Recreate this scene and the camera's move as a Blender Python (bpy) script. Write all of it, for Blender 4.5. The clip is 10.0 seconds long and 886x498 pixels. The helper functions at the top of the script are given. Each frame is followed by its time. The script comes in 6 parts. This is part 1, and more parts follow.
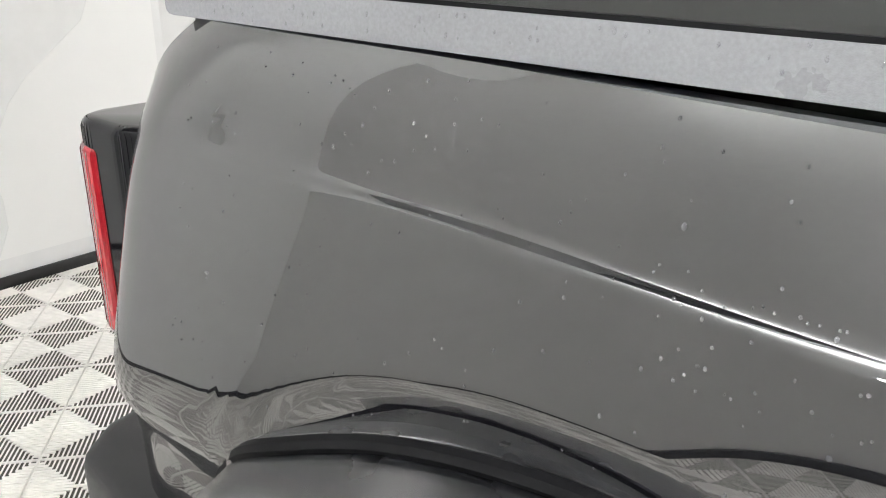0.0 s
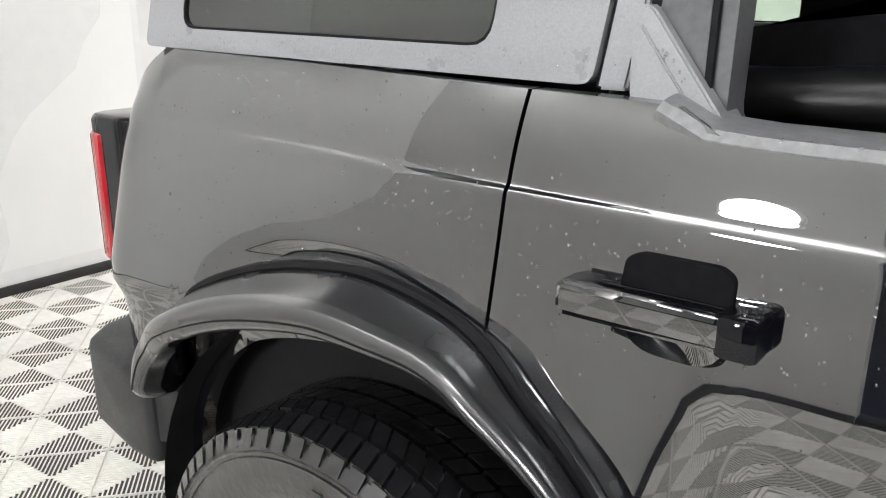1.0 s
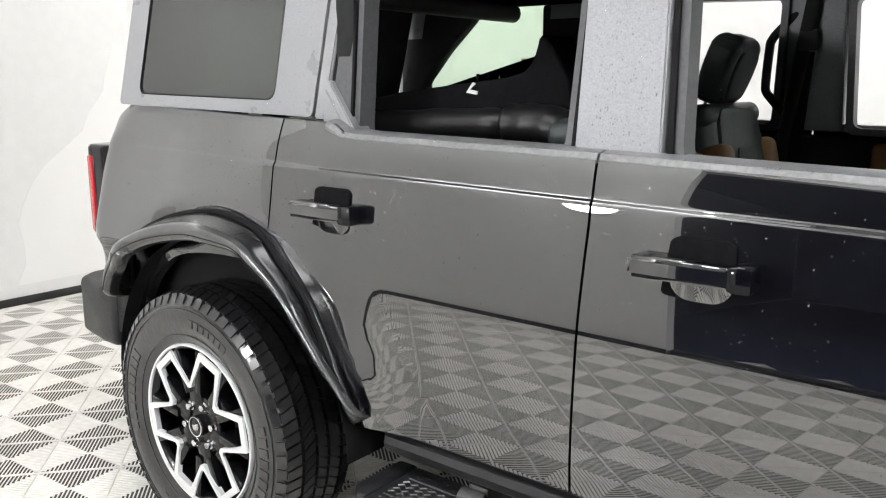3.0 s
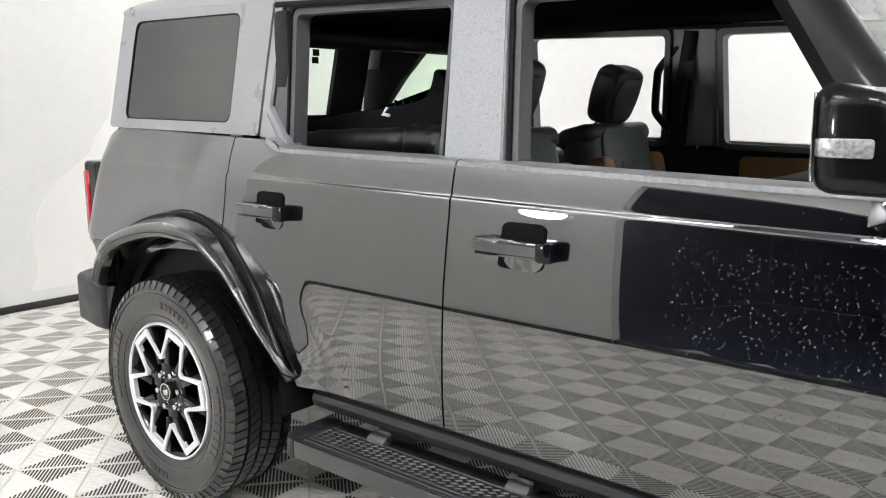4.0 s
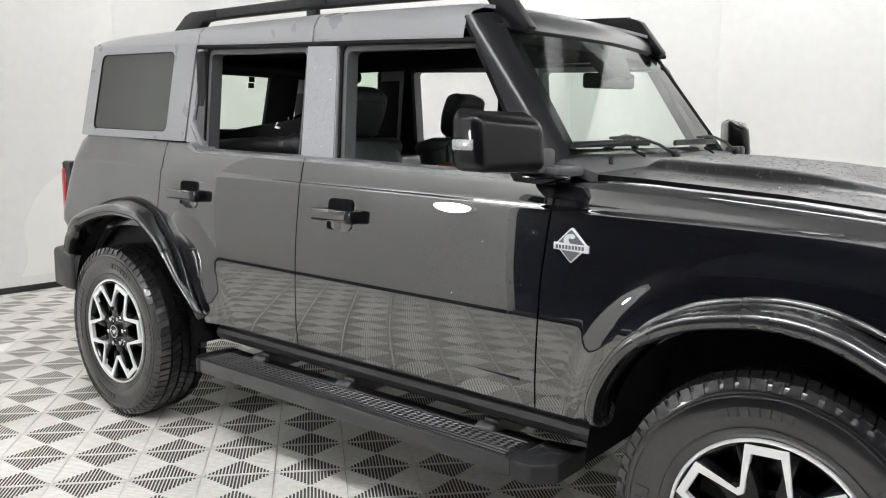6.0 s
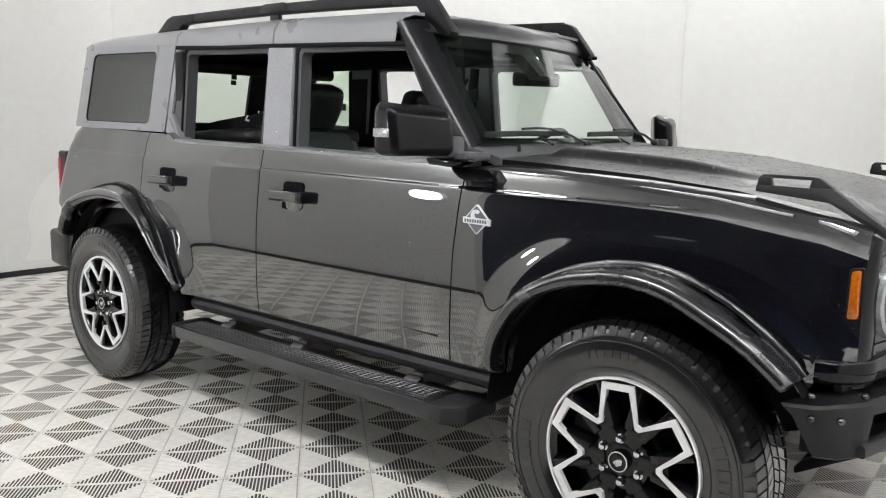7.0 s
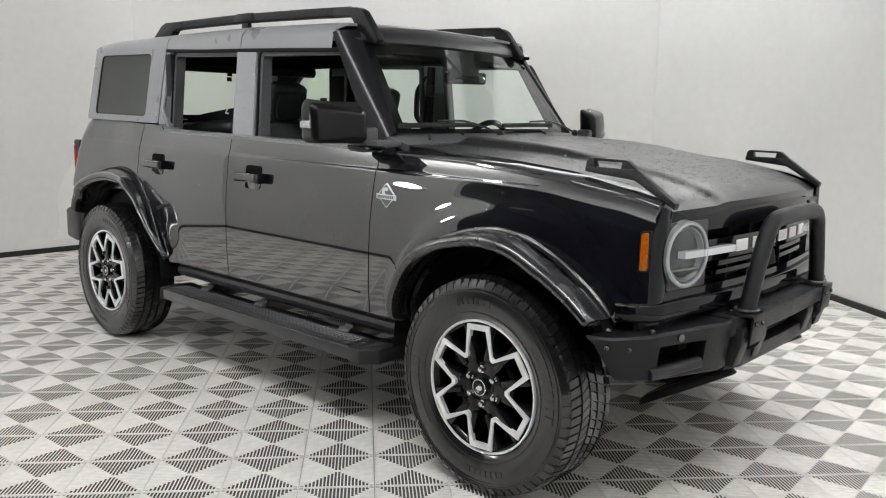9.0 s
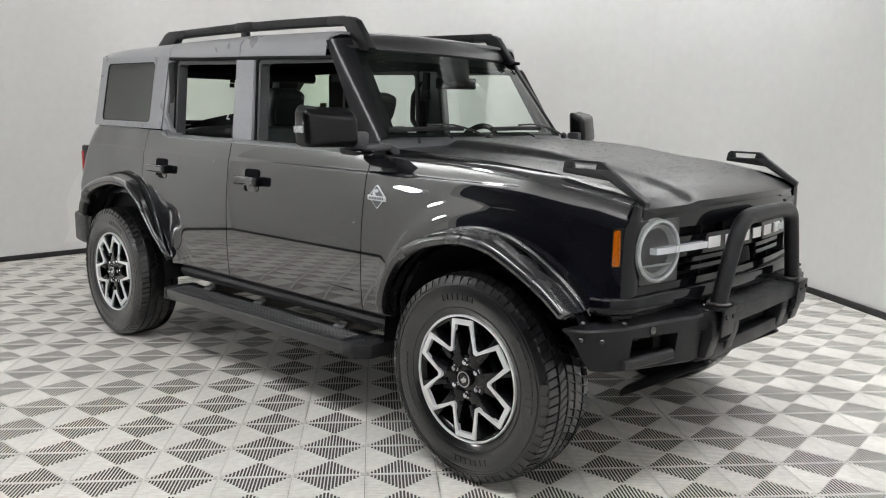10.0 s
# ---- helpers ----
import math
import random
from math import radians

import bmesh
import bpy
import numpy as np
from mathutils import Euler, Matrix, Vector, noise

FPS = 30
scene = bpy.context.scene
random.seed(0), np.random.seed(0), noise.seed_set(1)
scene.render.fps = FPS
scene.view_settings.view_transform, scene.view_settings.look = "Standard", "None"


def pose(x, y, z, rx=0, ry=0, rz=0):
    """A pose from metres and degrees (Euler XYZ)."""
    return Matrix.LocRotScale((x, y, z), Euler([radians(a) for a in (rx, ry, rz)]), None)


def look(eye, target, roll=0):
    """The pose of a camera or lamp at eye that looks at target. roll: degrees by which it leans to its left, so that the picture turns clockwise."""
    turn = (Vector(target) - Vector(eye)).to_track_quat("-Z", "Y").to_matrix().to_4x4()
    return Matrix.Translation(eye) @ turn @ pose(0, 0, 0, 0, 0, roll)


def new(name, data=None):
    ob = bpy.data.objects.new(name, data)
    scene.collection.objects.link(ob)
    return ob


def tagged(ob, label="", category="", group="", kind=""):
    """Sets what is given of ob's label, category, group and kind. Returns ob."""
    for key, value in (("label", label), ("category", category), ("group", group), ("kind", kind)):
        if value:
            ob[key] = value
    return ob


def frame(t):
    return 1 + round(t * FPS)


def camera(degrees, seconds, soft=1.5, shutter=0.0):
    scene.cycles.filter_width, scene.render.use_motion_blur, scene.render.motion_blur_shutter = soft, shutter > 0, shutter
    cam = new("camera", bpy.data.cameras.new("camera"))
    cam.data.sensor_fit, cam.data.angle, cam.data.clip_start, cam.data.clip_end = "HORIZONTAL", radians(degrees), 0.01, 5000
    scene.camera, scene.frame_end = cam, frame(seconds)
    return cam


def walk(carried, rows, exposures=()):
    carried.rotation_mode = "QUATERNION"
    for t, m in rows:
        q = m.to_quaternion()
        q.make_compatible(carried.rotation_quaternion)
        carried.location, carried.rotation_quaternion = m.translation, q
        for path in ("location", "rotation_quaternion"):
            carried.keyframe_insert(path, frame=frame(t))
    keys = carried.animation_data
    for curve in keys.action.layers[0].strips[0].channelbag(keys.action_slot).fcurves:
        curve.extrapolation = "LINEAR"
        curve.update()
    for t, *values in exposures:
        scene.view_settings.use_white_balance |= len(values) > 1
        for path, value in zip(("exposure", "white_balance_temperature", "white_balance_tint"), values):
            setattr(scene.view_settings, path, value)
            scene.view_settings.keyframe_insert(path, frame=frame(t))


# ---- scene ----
cam = camera(57.0, 10.0, soft=1.1)
METRES, EYE, TILT, LEAN, TURN = 8.0, 1.5, 0.0, 0.0, 0.0
PATH = [
    (0, (0.203, -1.209, 1.368), (-0.983, 0.237, 0.66), 0.3),
    (0.5, (0.491, -1.365, 1.367), (-0.699, 0.114, 0.739), 0.1),
    (1, (0.76, -1.568, 1.369), (-0.419, -0.061, 0.787), 0.0),
    (1.5, (1.027, -1.757, 1.37), (-0.138, -0.22, 0.838), 0.0),
    (2, (1.33, -1.932, 1.365), (0.167, -0.378, 0.883), 0.0),
    (2.5, (1.615, -2.06, 1.361), (0.435, -0.506, 0.919), 0.0),
    (3, (1.904, -2.166, 1.365), (0.689, -0.629, 0.962), 0.1),
    (4.3, (2.606, -2.442, 1.368), (1.351, -0.922, 1.033), -0.2),
    (4.5, (2.71, -2.51, 1.368), (1.464, -0.981, 1.041), -0.1),
    (5, (2.983, -2.639, 1.368), (1.74, -1.105, 1.051), 0.1),
    (5.5, (3.249, -2.717, 1.367), (2.005, -1.182, 1.06), 0.4),
    (5.7, (3.346, -2.732, 1.363), (2.097, -1.199, 1.06), 0.5),
    (6.8, (3.899, -2.86, 1.301), (2.616, -1.351, 1.025), 1.2),
    (7, (3.979, -2.888, 1.324), (2.7, -1.379, 1.027), 1.0),
    (7.5, (4.215, -2.913, 1.337), (2.916, -1.424, 1.028), 1.1),
    (8, (4.422, -2.957, 1.334), (3.104, -1.487, 1.016), 1.2),
    (8.5, (4.605, -2.982, 1.339), (3.269, -1.529, 1.018), 1.1),
    (9, (4.744, -3.004, 1.341), (3.392, -1.565, 1.02), 1.0),
    (9.5, (4.848, -3.028, 1.339), (3.485, -1.598, 1.022), 0.8),
    (10, (4.906, -3.043, 1.347), (3.535, -1.62, 1.033), 0.6),
]
EXPOSURES = [(0.0, 0.80), (1.5, 0.95), (3.0, 0.98), (5.0, 0.76), (7.5, 0.37), (10.0, 0.10)]
walk(cam, [(t, look(eye, target, roll)) for t, eye, target, roll in PATH], EXPOSURES)

# ---- world and light ----
world = bpy.data.worlds.new("world")
scene.world = world
world.use_nodes = True
world.node_tree.nodes["Background"].inputs[0].default_value = (0.8, 0.85, 1.0, 1)
world.node_tree.nodes["Background"].inputs[1].default_value = 0.02
GLOW = 50.0
YC = 0.045  # the car's middle plane


# ---- materials ----
def mat(name, color, rough=0.5, metal=0.0, coat=0.0, ior=1.5, grain=0.0, scale=60.0, bump=0.0, bscale=200.0,
        rough_var=0.0, island=0.0, obj=0.0, trans=0.0, emit=None, coat_rough=0.03, stain=0.0, stain_scale=2.0):
    m = bpy.data.materials.new(name)
    m.use_nodes = True
    nt = m.node_tree
    b = nt.nodes["Principled BSDF"]
    b.inputs["Base Color"].default_value = (*color, 1)
    b.inputs["Roughness"].default_value = rough
    b.inputs["Metallic"].default_value = metal
    b.inputs["IOR"].default_value = ior
    b.inputs["Coat Weight"].default_value = coat
    b.inputs["Coat Roughness"].default_value = coat_rough
    b.inputs["Transmission Weight"].default_value = trans
    if emit:
        b.inputs["Emission Color"].default_value = (*emit[:3], 1)
        b.inputs["Emission Strength"].default_value = emit[3]
    tc = nt.nodes.new("ShaderNodeTexCoord")
    out = None
    if grain or stain or island or obj:
        val = None

        def noise_at(sc, amount, detail):
            n = nt.nodes.new("ShaderNodeTexNoise")
            n.inputs["Scale"].default_value = sc
            n.inputs["Detail"].default_value = detail
            nt.links.new(tc.outputs["Object"], n.inputs["Vector"])
            r = nt.nodes.new("ShaderNodeMapRange")
            r.inputs[1].default_value, r.inputs[2].default_value = 0.3, 0.7
            r.inputs[3].default_value, r.inputs[4].default_value = 1 - amount, 1 + amount
            nt.links.new(n.outputs["Fac"], r.inputs[0])
            return r.outputs[0]

        def times(a, c):
            if a is None:
                return c
            k = nt.nodes.new("ShaderNodeMath")
            k.operation = "MULTIPLY"
            nt.links.new(a, k.inputs[0]), nt.links.new(c, k.inputs[1])
            return k.outputs[0]

        if grain:
            val = times(val, noise_at(scale, grain, 6))
        if stain:
            val = times(val, noise_at(stain_scale, stain, 3))
        for amount, node, sock in ((island, "ShaderNodeNewGeometry", "Random Per Island"), (obj, "ShaderNodeObjectInfo", "Random")):
            if amount:
                g = nt.nodes.new(node)
                r = nt.nodes.new("ShaderNodeMapRange")
                r.inputs[3].default_value, r.inputs[4].default_value = 1 - amount, 1 + amount
                nt.links.new(g.outputs[sock], r.inputs[0])
                val = times(val, r.outputs[0])
        mix = nt.nodes.new("ShaderNodeVectorMath")
        mix.operation = "SCALE"
        mix.inputs[0].default_value = color
        nt.links.new(val, mix.inputs["Scale"])
        nt.links.new(mix.outputs[0], b.inputs["Base Color"])
    if rough_var:
        n = nt.nodes.new("ShaderNodeTexNoise")
        n.inputs["Scale"].default_value = 9
        n.inputs["Detail"].default_value = 5
        nt.links.new(tc.outputs["Object"], n.inputs["Vector"])
        r = nt.nodes.new("ShaderNodeMapRange")
        r.inputs[1].default_value, r.inputs[2].default_value = 0.3, 0.7
        r.inputs[3].default_value, r.inputs[4].default_value = max(rough - rough_var, 0.02), rough + rough_var
        nt.links.new(n.outputs["Fac"], r.inputs[0])
        nt.links.new(r.outputs[0], b.inputs["Roughness"])
    if bump:
        n = nt.nodes.new("ShaderNodeTexNoise")
        n.inputs["Scale"].default_value = bscale
        n.inputs["Detail"].default_value = 3
        nt.links.new(tc.outputs["Object"], n.inputs["Vector"])
        k = nt.nodes.new("ShaderNodeBump")
        k.inputs["Strength"].default_value = bump
        k.inputs["Distance"].default_value = 0.002
        nt.links.new(n.outputs["Fac"], k.inputs["Height"])
        nt.links.new(k.outputs[0], b.inputs["Normal"])
    return m


PAINT = mat("black_paint", (0.004, 0.004, 0.006), 0.30, 0.0, 1.0, 1.5, coat_rough=0.012, bump=0.010, bscale=25)
PAINT.node_tree.nodes["Principled BSDF"].inputs["Coat IOR"].default_value = 2.35
PAINT.node_tree.nodes["Principled BSDF"].inputs["Specular IOR Level"].default_value = 0.12
HOODP = mat("wet_black_paint", (0.005, 0.005, 0.006), 0.30, 0.0, 0.65, 1.5, coat_rough=0.20, bump=0.02, bscale=60)
HOODP.node_tree.nodes["Principled BSDF"].inputs["Coat IOR"].default_value = 1.42
HOODP.node_tree.nodes["Principled BSDF"].inputs["Specular IOR Level"].default_value = 0.15
GLOSS = mat("gloss_black_plastic", (0.004, 0.004, 0.006), 0.06, 0.0, 0.1, 1.45)
GLOSS.node_tree.nodes["Principled BSDF"].inputs["Specular IOR Level"].default_value = 0.3
TOP = mat("grey_hardtop", (0.285, 0.288, 0.302), 0.32, bump=0.25, bscale=900, grain=0.08, scale=300, rough_var=0.06)
PLASTIC = mat("textured_black_plastic", (0.013, 0.013, 0.015), 0.38, bump=0.5, bscale=1200, grain=0.15, scale=80, rough_var=0.08)
STEEL = mat("black_powder_coat", (0.010, 0.010, 0.012), 0.34, bump=0.35, bscale=1500, grain=0.12, scale=60, rough_var=0.06)
STEEL.node_tree.nodes["Principled BSDF"].inputs["Specular IOR Level"].default_value = 0.27
STEPRIB = mat("step_ridge", (0.024, 0.024, 0.026), 0.34, 0.0, 0.12, grain=0.5, scale=90, coat_rough=0.1)
TABG = mat("light_grey_tab", (0.10, 0.10, 0.105), 0.4, grain=0.1, scale=80)
BOARD = mat("running_board_black", (0.022, 0.022, 0.024), 0.34, 0.0, 0.6, bump=0.5, bscale=420, grain=0.25, scale=160, coat_rough=0.16)
MIRRORB = mat("mirror_black", (0.004, 0.004, 0.005), 0.3, 0.0, 0.5, 1.5, coat_rough=0.02)
MIRRORB.node_tree.nodes["Principled BSDF"].inputs["Coat IOR"].default_value = 1.42
MIRRORB.node_tree.nodes["Principled BSDF"].inputs["Specular IOR Level"].default_value = 0.1
PILLAR = mat("pillar_grey", (0.34, 0.345, 0.365), 0.45, 0.0, 0.0, bump=0.3, bscale=500, grain=0.12, scale=220, coat_rough=0.12)
DARK = mat("dark_underside", (0.010, 0.010, 0.011), 0.7, grain=0.3, scale=20)
DARK.node_tree.nodes["Principled BSDF"].inputs["Specular IOR Level"].default_value = 0.1
SEAL = mat("black_rubber_seal", (0.007, 0.007, 0.008), 0.6, grain=0.15, scale=150)
SEAL.node_tree.nodes["Principled BSDF"].inputs["Specular IOR Level"].default_value = 0.15
TRIMG = mat("grey_seal", (0.10, 0.10, 0.106), 0.38, grain=0.1, scale=100)
TRIMG.node_tree.nodes["Principled BSDF"].inputs["Specular IOR Level"].default_value = 0.3
BELT = mat("weathered_belt_strip", (0.19, 0.19, 0.198), 0.30, grain=0.16, scale=90, bump=0.3, bscale=300)
TYRE = mat("tyre_rubber", (0.008, 0.008, 0.009), 0.36, 0.0, 0.9, coat_rough=0.15, grain=0.2, scale=120, bump=0.8, bscale=55)
TYRE.node_tree.nodes["Principled BSDF"].inputs["Coat IOR"].default_value = 1.72
TYRE.node_tree.nodes["Principled BSDF"].inputs["Specular IOR Level"].default_value = 0.2
ALU = mat("machined_aluminium", (0.86, 0.86, 0.87), 0.36, 0.45, bump=0.1, bscale=600)
WHEELBLACK = mat("wheel_black", (0.005, 0.005, 0.006), 0.2, 0.0, 0.15, 1.4, rough_var=0.05)
CHROMEB = mat("dark_bolt_metal", (0.10, 0.10, 0.105), 0.18, 1.0)
CHROME = mat("chrome", (0.75, 0.75, 0.77), 0.08, 1.0)
IRON = mat("brake_iron", (0.13, 0.125, 0.12), 0.4, 0.7, grain=0.2, scale=60)
RED = mat("red_lens", (0.40, 0.012, 0.02), 0.08, 0.0, 0.8, grain=0.1, scale=90)
ORANGE = mat("amber_lens", (0.36, 0.085, 0.002), 0.12, 0.0, 0.3, grain=0.25, scale=120)
WHITE = mat("white_lens", (0.66, 0.67, 0.70), 0.15, 0.0, 0.5)
SIGNAL = mat("clear_signal_lens", (0.36, 0.36, 0.37), 0.12, 0.3, 0.6, grain=0.45, scale=140, bump=0.5, bscale=160)
RINGM = mat("pale_lamp_ring", (0.42, 0.44, 0.45), 0.16, 0.2)
PILLARB = mat("satin_black_pillar", (0.009, 0.009, 0.011), 0.4, 0.0, 0.25, 1.4, coat_rough=0.10, bump=0.1, bscale=800)
PILLARB.node_tree.nodes["Principled BSDF"].inputs["Specular IOR Level"].default_value = 0.2
HEADER = mat("dark_header", (0.022, 0.022, 0.024), 0.38, 0.0, 0.4, coat_rough=0.25, grain=0.1, scale=200)
LAMPIN = mat("lamp_reflector", (0.16, 0.168, 0.17), 0.32, 0.4, grain=0.2, scale=30)
LAMPGREY = mat("headlamp_inside", (0.34, 0.355, 0.355), 0.25, 0.3, grain=0.2, scale=40)
LEATHER = mat("dark_leather", (0.032, 0.039, 0.041), 0.42, grain=0.15, scale=50, bump=0.3, bscale=350)
ROLL = mat("black_soft_leather", (0.009, 0.009, 0.010), 0.36, grain=0.15, scale=40, bump=0.35, bscale=60)
ROLL.node_tree.nodes["Principled BSDF"].inputs["Specular IOR Level"].default_value = 0.35
SHELL = mat("blue_grey_seat_shell", (0.15, 0.165, 0.19), 0.5, grain=0.12, scale=60, bump=0.3, bscale=350)
LEATHERG = mat("grey_green_leather", (0.075, 0.092, 0.090), 0.5, grain=0.12, scale=50, bump=0.3, bscale=350)
TAN = mat("tan_leather", (0.26, 0.13, 0.055), 0.5, grain=0.15, scale=50, bump=0.3, bscale=350)
CABIN = mat("cabin_black", (0.014, 0.014, 0.015), 0.55, grain=0.2, scale=30, bump=0.2, bscale=500)
CABIN.node_tree.nodes["Principled BSDF"].inputs["Specular IOR Level"].default_value = 0.2
LINER = mat("black_headliner_cloth", (0.010, 0.010, 0.011), 1.0, grain=0.2, scale=60)
LINER.node_tree.nodes["Principled BSDF"].inputs["Specular IOR Level"].default_value = 0.0
STICK = mat("label_green", (0.16, 0.17, 0.06), 0.6)
BADGE = mat("badge_white", (0.72, 0.73, 0.75), 0.3, grain=0.05)
BADGEG = mat("badge_grey", (0.13, 0.135, 0.15), 0.3)
LETTER = mat("white_letters", (0.90, 0.90, 0.90), 0.35)
WALL = mat("white_booth_wall", (0.73, 0.727, 0.718), 0.75, stain=0.035, stain_scale=0.7, grain=0.02, scale=14, bump=0.08, bscale=40)
# Lamp light on the west wall, put into a whiter wall colour.
LIGHT_POOL = mat("painted_wall_light", (0.80, 0.795, 0.78), 0.7, stain=0.03, stain_scale=1.5)
CEIL = mat("dark_ceiling", (0.13, 0.13, 0.133), 0.8, grain=0.1)
CEILM = mat("grey_ceiling", (0.42, 0.42, 0.425), 0.85, stain=0.1, stain_scale=0.8, grain=0.05)
BASE = mat("black_baseboard", (0.014, 0.014, 0.015), 0.45, grain=0.3, scale=20, rough_var=0.1)
TILE = mat("grey_floor_tile", (0.76, 0.735, 0.695), 0.36, grain=0.08, scale=30, obj=0.05, stain=0.12, stain_scale=2.2, rough_var=0.1)
# Shade in the gaps between the tile ribs is put into this dark brown.
TILESUB = mat("gap_shade_slab", (0.062, 0.058, 0.047), 0.8, grain=0.3, scale=10)
# The bay's lack of light is put into this dark blue.
BAY_GLOOM = mat("bay_gloom", (0.014, 0.021, 0.050), 0.6, grain=0.2, scale=3)
TUBE = mat("lamp_tube", (0.9, 0.9, 0.9), 0.5, emit=(0.990, 1.0, 0.998, GLOW))
# Glows of the unseen strips added to brighten the walls, in four strengths.
FILL = mat("fill_strip", (0.9, 0.9, 0.9), 0.5, emit=(0.990, 1.0, 0.998, GLOW * 0.72))
FILL_DIM = mat("dimmed_fill_strip", (0.9, 0.9, 0.9), 0.5, emit=(1.0, 0.985, 0.965, GLOW * 0.42))
FILL_MID = mat("soft_fill_strip", (0.9, 0.9, 0.9), 0.5, emit=(1.0, 0.992, 0.975, GLOW * 0.56))
FILL_S = mat("bright_fill_strip", (0.9, 0.9, 0.9), 0.5, emit=(0.990, 1.0, 0.998, GLOW * 0.92))
TUBE_D = mat("dimmed_lamp_tube", (0.9, 0.9, 0.9), 0.5, emit=(0.990, 1.0, 0.998, GLOW * 0.20))
TUBE_S = mat("bright_lamp_tube", (0.9, 0.9, 0.9), 0.5, emit=(0.990, 1.0, 0.998, GLOW * 0.50))
FRAMEW = mat("lamp_frame", (0.7, 0.7, 0.7), 0.4, 0.0, grain=0.05)


def glass(name, tint, opacity, face=0.045):
    """A thin pane: mostly see-through with a tint, and a mirror gloss on top."""
    m = bpy.data.materials.new(name)
    m.use_nodes = True
    nt = m.node_tree
    nt.nodes.remove(nt.nodes["Principled BSDF"])
    out = nt.nodes["Material Output"]
    tr = nt.nodes.new("ShaderNodeBsdfTransparent")
    tr.inputs[0].default_value = (*tint, 1)
    gl = nt.nodes.new("ShaderNodeBsdfGlossy")
    gl.inputs["Roughness"].default_value = 0.01
    lw = nt.nodes.new("ShaderNodeLayerWeight")
    lw.inputs[0].default_value = 0.5
    pw = nt.nodes.new("ShaderNodeMath")
    pw.operation = "POWER"
    pw.inputs[1].default_value = 5.0
    nt.links.new(lw.outputs["Facing"], pw.inputs[0])
    fr = nt.nodes.new("ShaderNodeMath")
    fr.operation = "MULTIPLY_ADD"
    fr.inputs[1].default_value, fr.inputs[2].default_value = 0.85, face
    nt.links.new(pw.outputs[0], fr.inputs[0])
    df = nt.nodes.new("ShaderNodeBsdfDiffuse")
    df.inputs[0].default_value = (0.05, 0.055, 0.05, 1)
    m1 = nt.nodes.new("ShaderNodeMixShader")
    m1.inputs[0].default_value = opacity
    m2 = nt.nodes.new("ShaderNodeMixShader")
    nt.links.new(tr.outputs[0], m1.inputs[1]), nt.links.new(df.outputs[0], m1.inputs[2])
    nt.links.new(fr.outputs[0], m2.inputs[0])
    nt.links.new(m1.outputs[0], m2.inputs[1]), nt.links.new(gl.outputs[0], m2.inputs[2])
    nt.links.new(m2.outputs[0], out.inputs[0])
    return m


GLASS = glass("windscreen_glass", (0.73, 0.83, 0.76), 0.03)
TINT = glass("tinted_glass", (0.20, 0.225, 0.205), 0.25, 0.11)
TINTG = glass("green_glass", (0.84, 0.93, 0.84), 0.02)
LENS = glass("clear_lens", (0.92, 0.93, 0.94), 0.02)
# The drops' bright glints are helped by white in the water's colour.
WATER = mat("water", (0.85, 0.86, 0.88), 0.03, ior=1.33, trans=0.85)


# ---- mesh tools ----
ORG = {}


def finish(ob_name, bm, material, smooth=35):
    me = bpy.data.meshes.new(ob_name)
    bmesh.ops.recalc_face_normals(bm, faces=bm.faces)
    for f in bm.faces:
        f.smooth = smooth > 0
    for e in bm.edges:
        if len(e.link_faces) == 2 and e.calc_face_angle(0) > radians(smooth):
            e.smooth = False
    bm.to_mesh(me)
    bm.free()
    me.materials.append(material)
    return me


def part(name, bm, material, parent, label="", smooth=35):
    """One mesh object under a thing or under a part."""
    ob = new(name, finish(name, bm, material, smooth))
    ob.parent = parent
    if parent in ORG:
        ob.location = [-v for v in ORG[parent]]
    return tagged(ob, label) if label else ob


def thing(name, bm, material, label, category, group="", kind="", smooth=35):
    return tagged(new(name, finish(name, bm, material, smooth)), label, category, group, kind)


def group_of(name, at, label, category, group="", kind=""):
    ob = new(name)
    ob.location = at
    ORG[ob] = at
    return tagged(ob, label, category, group, kind)


def join(*bms):
    out = bmesh.new()
    for b in bms:
        me = bpy.data.meshes.new("tmp")
        b.to_mesh(me)
        out.from_mesh(me)
        bpy.data.meshes.remove(me)
        b.free()
    return out


def box(x0, x1, y0, y1, z0, z1, bev=0.0, seg=2, m=None):
    bm = bmesh.new()
    bmesh.ops.create_cube(bm, size=1)
    bmesh.ops.scale(bm, vec=(abs(x1 - x0), abs(y1 - y0), abs(z1 - z0)), verts=bm.verts)
    if bev:
        bmesh.ops.bevel(bm, geom=bm.edges[:], offset=bev, segments=seg, affect="EDGES", profile=0.5)
    if m is not None:
        bmesh.ops.transform(bm, matrix=m, verts=bm.verts)
    bmesh.ops.translate(bm, vec=((x0 + x1) / 2, (y0 + y1) / 2, (z0 + z1) / 2), verts=bm.verts)
    return bm


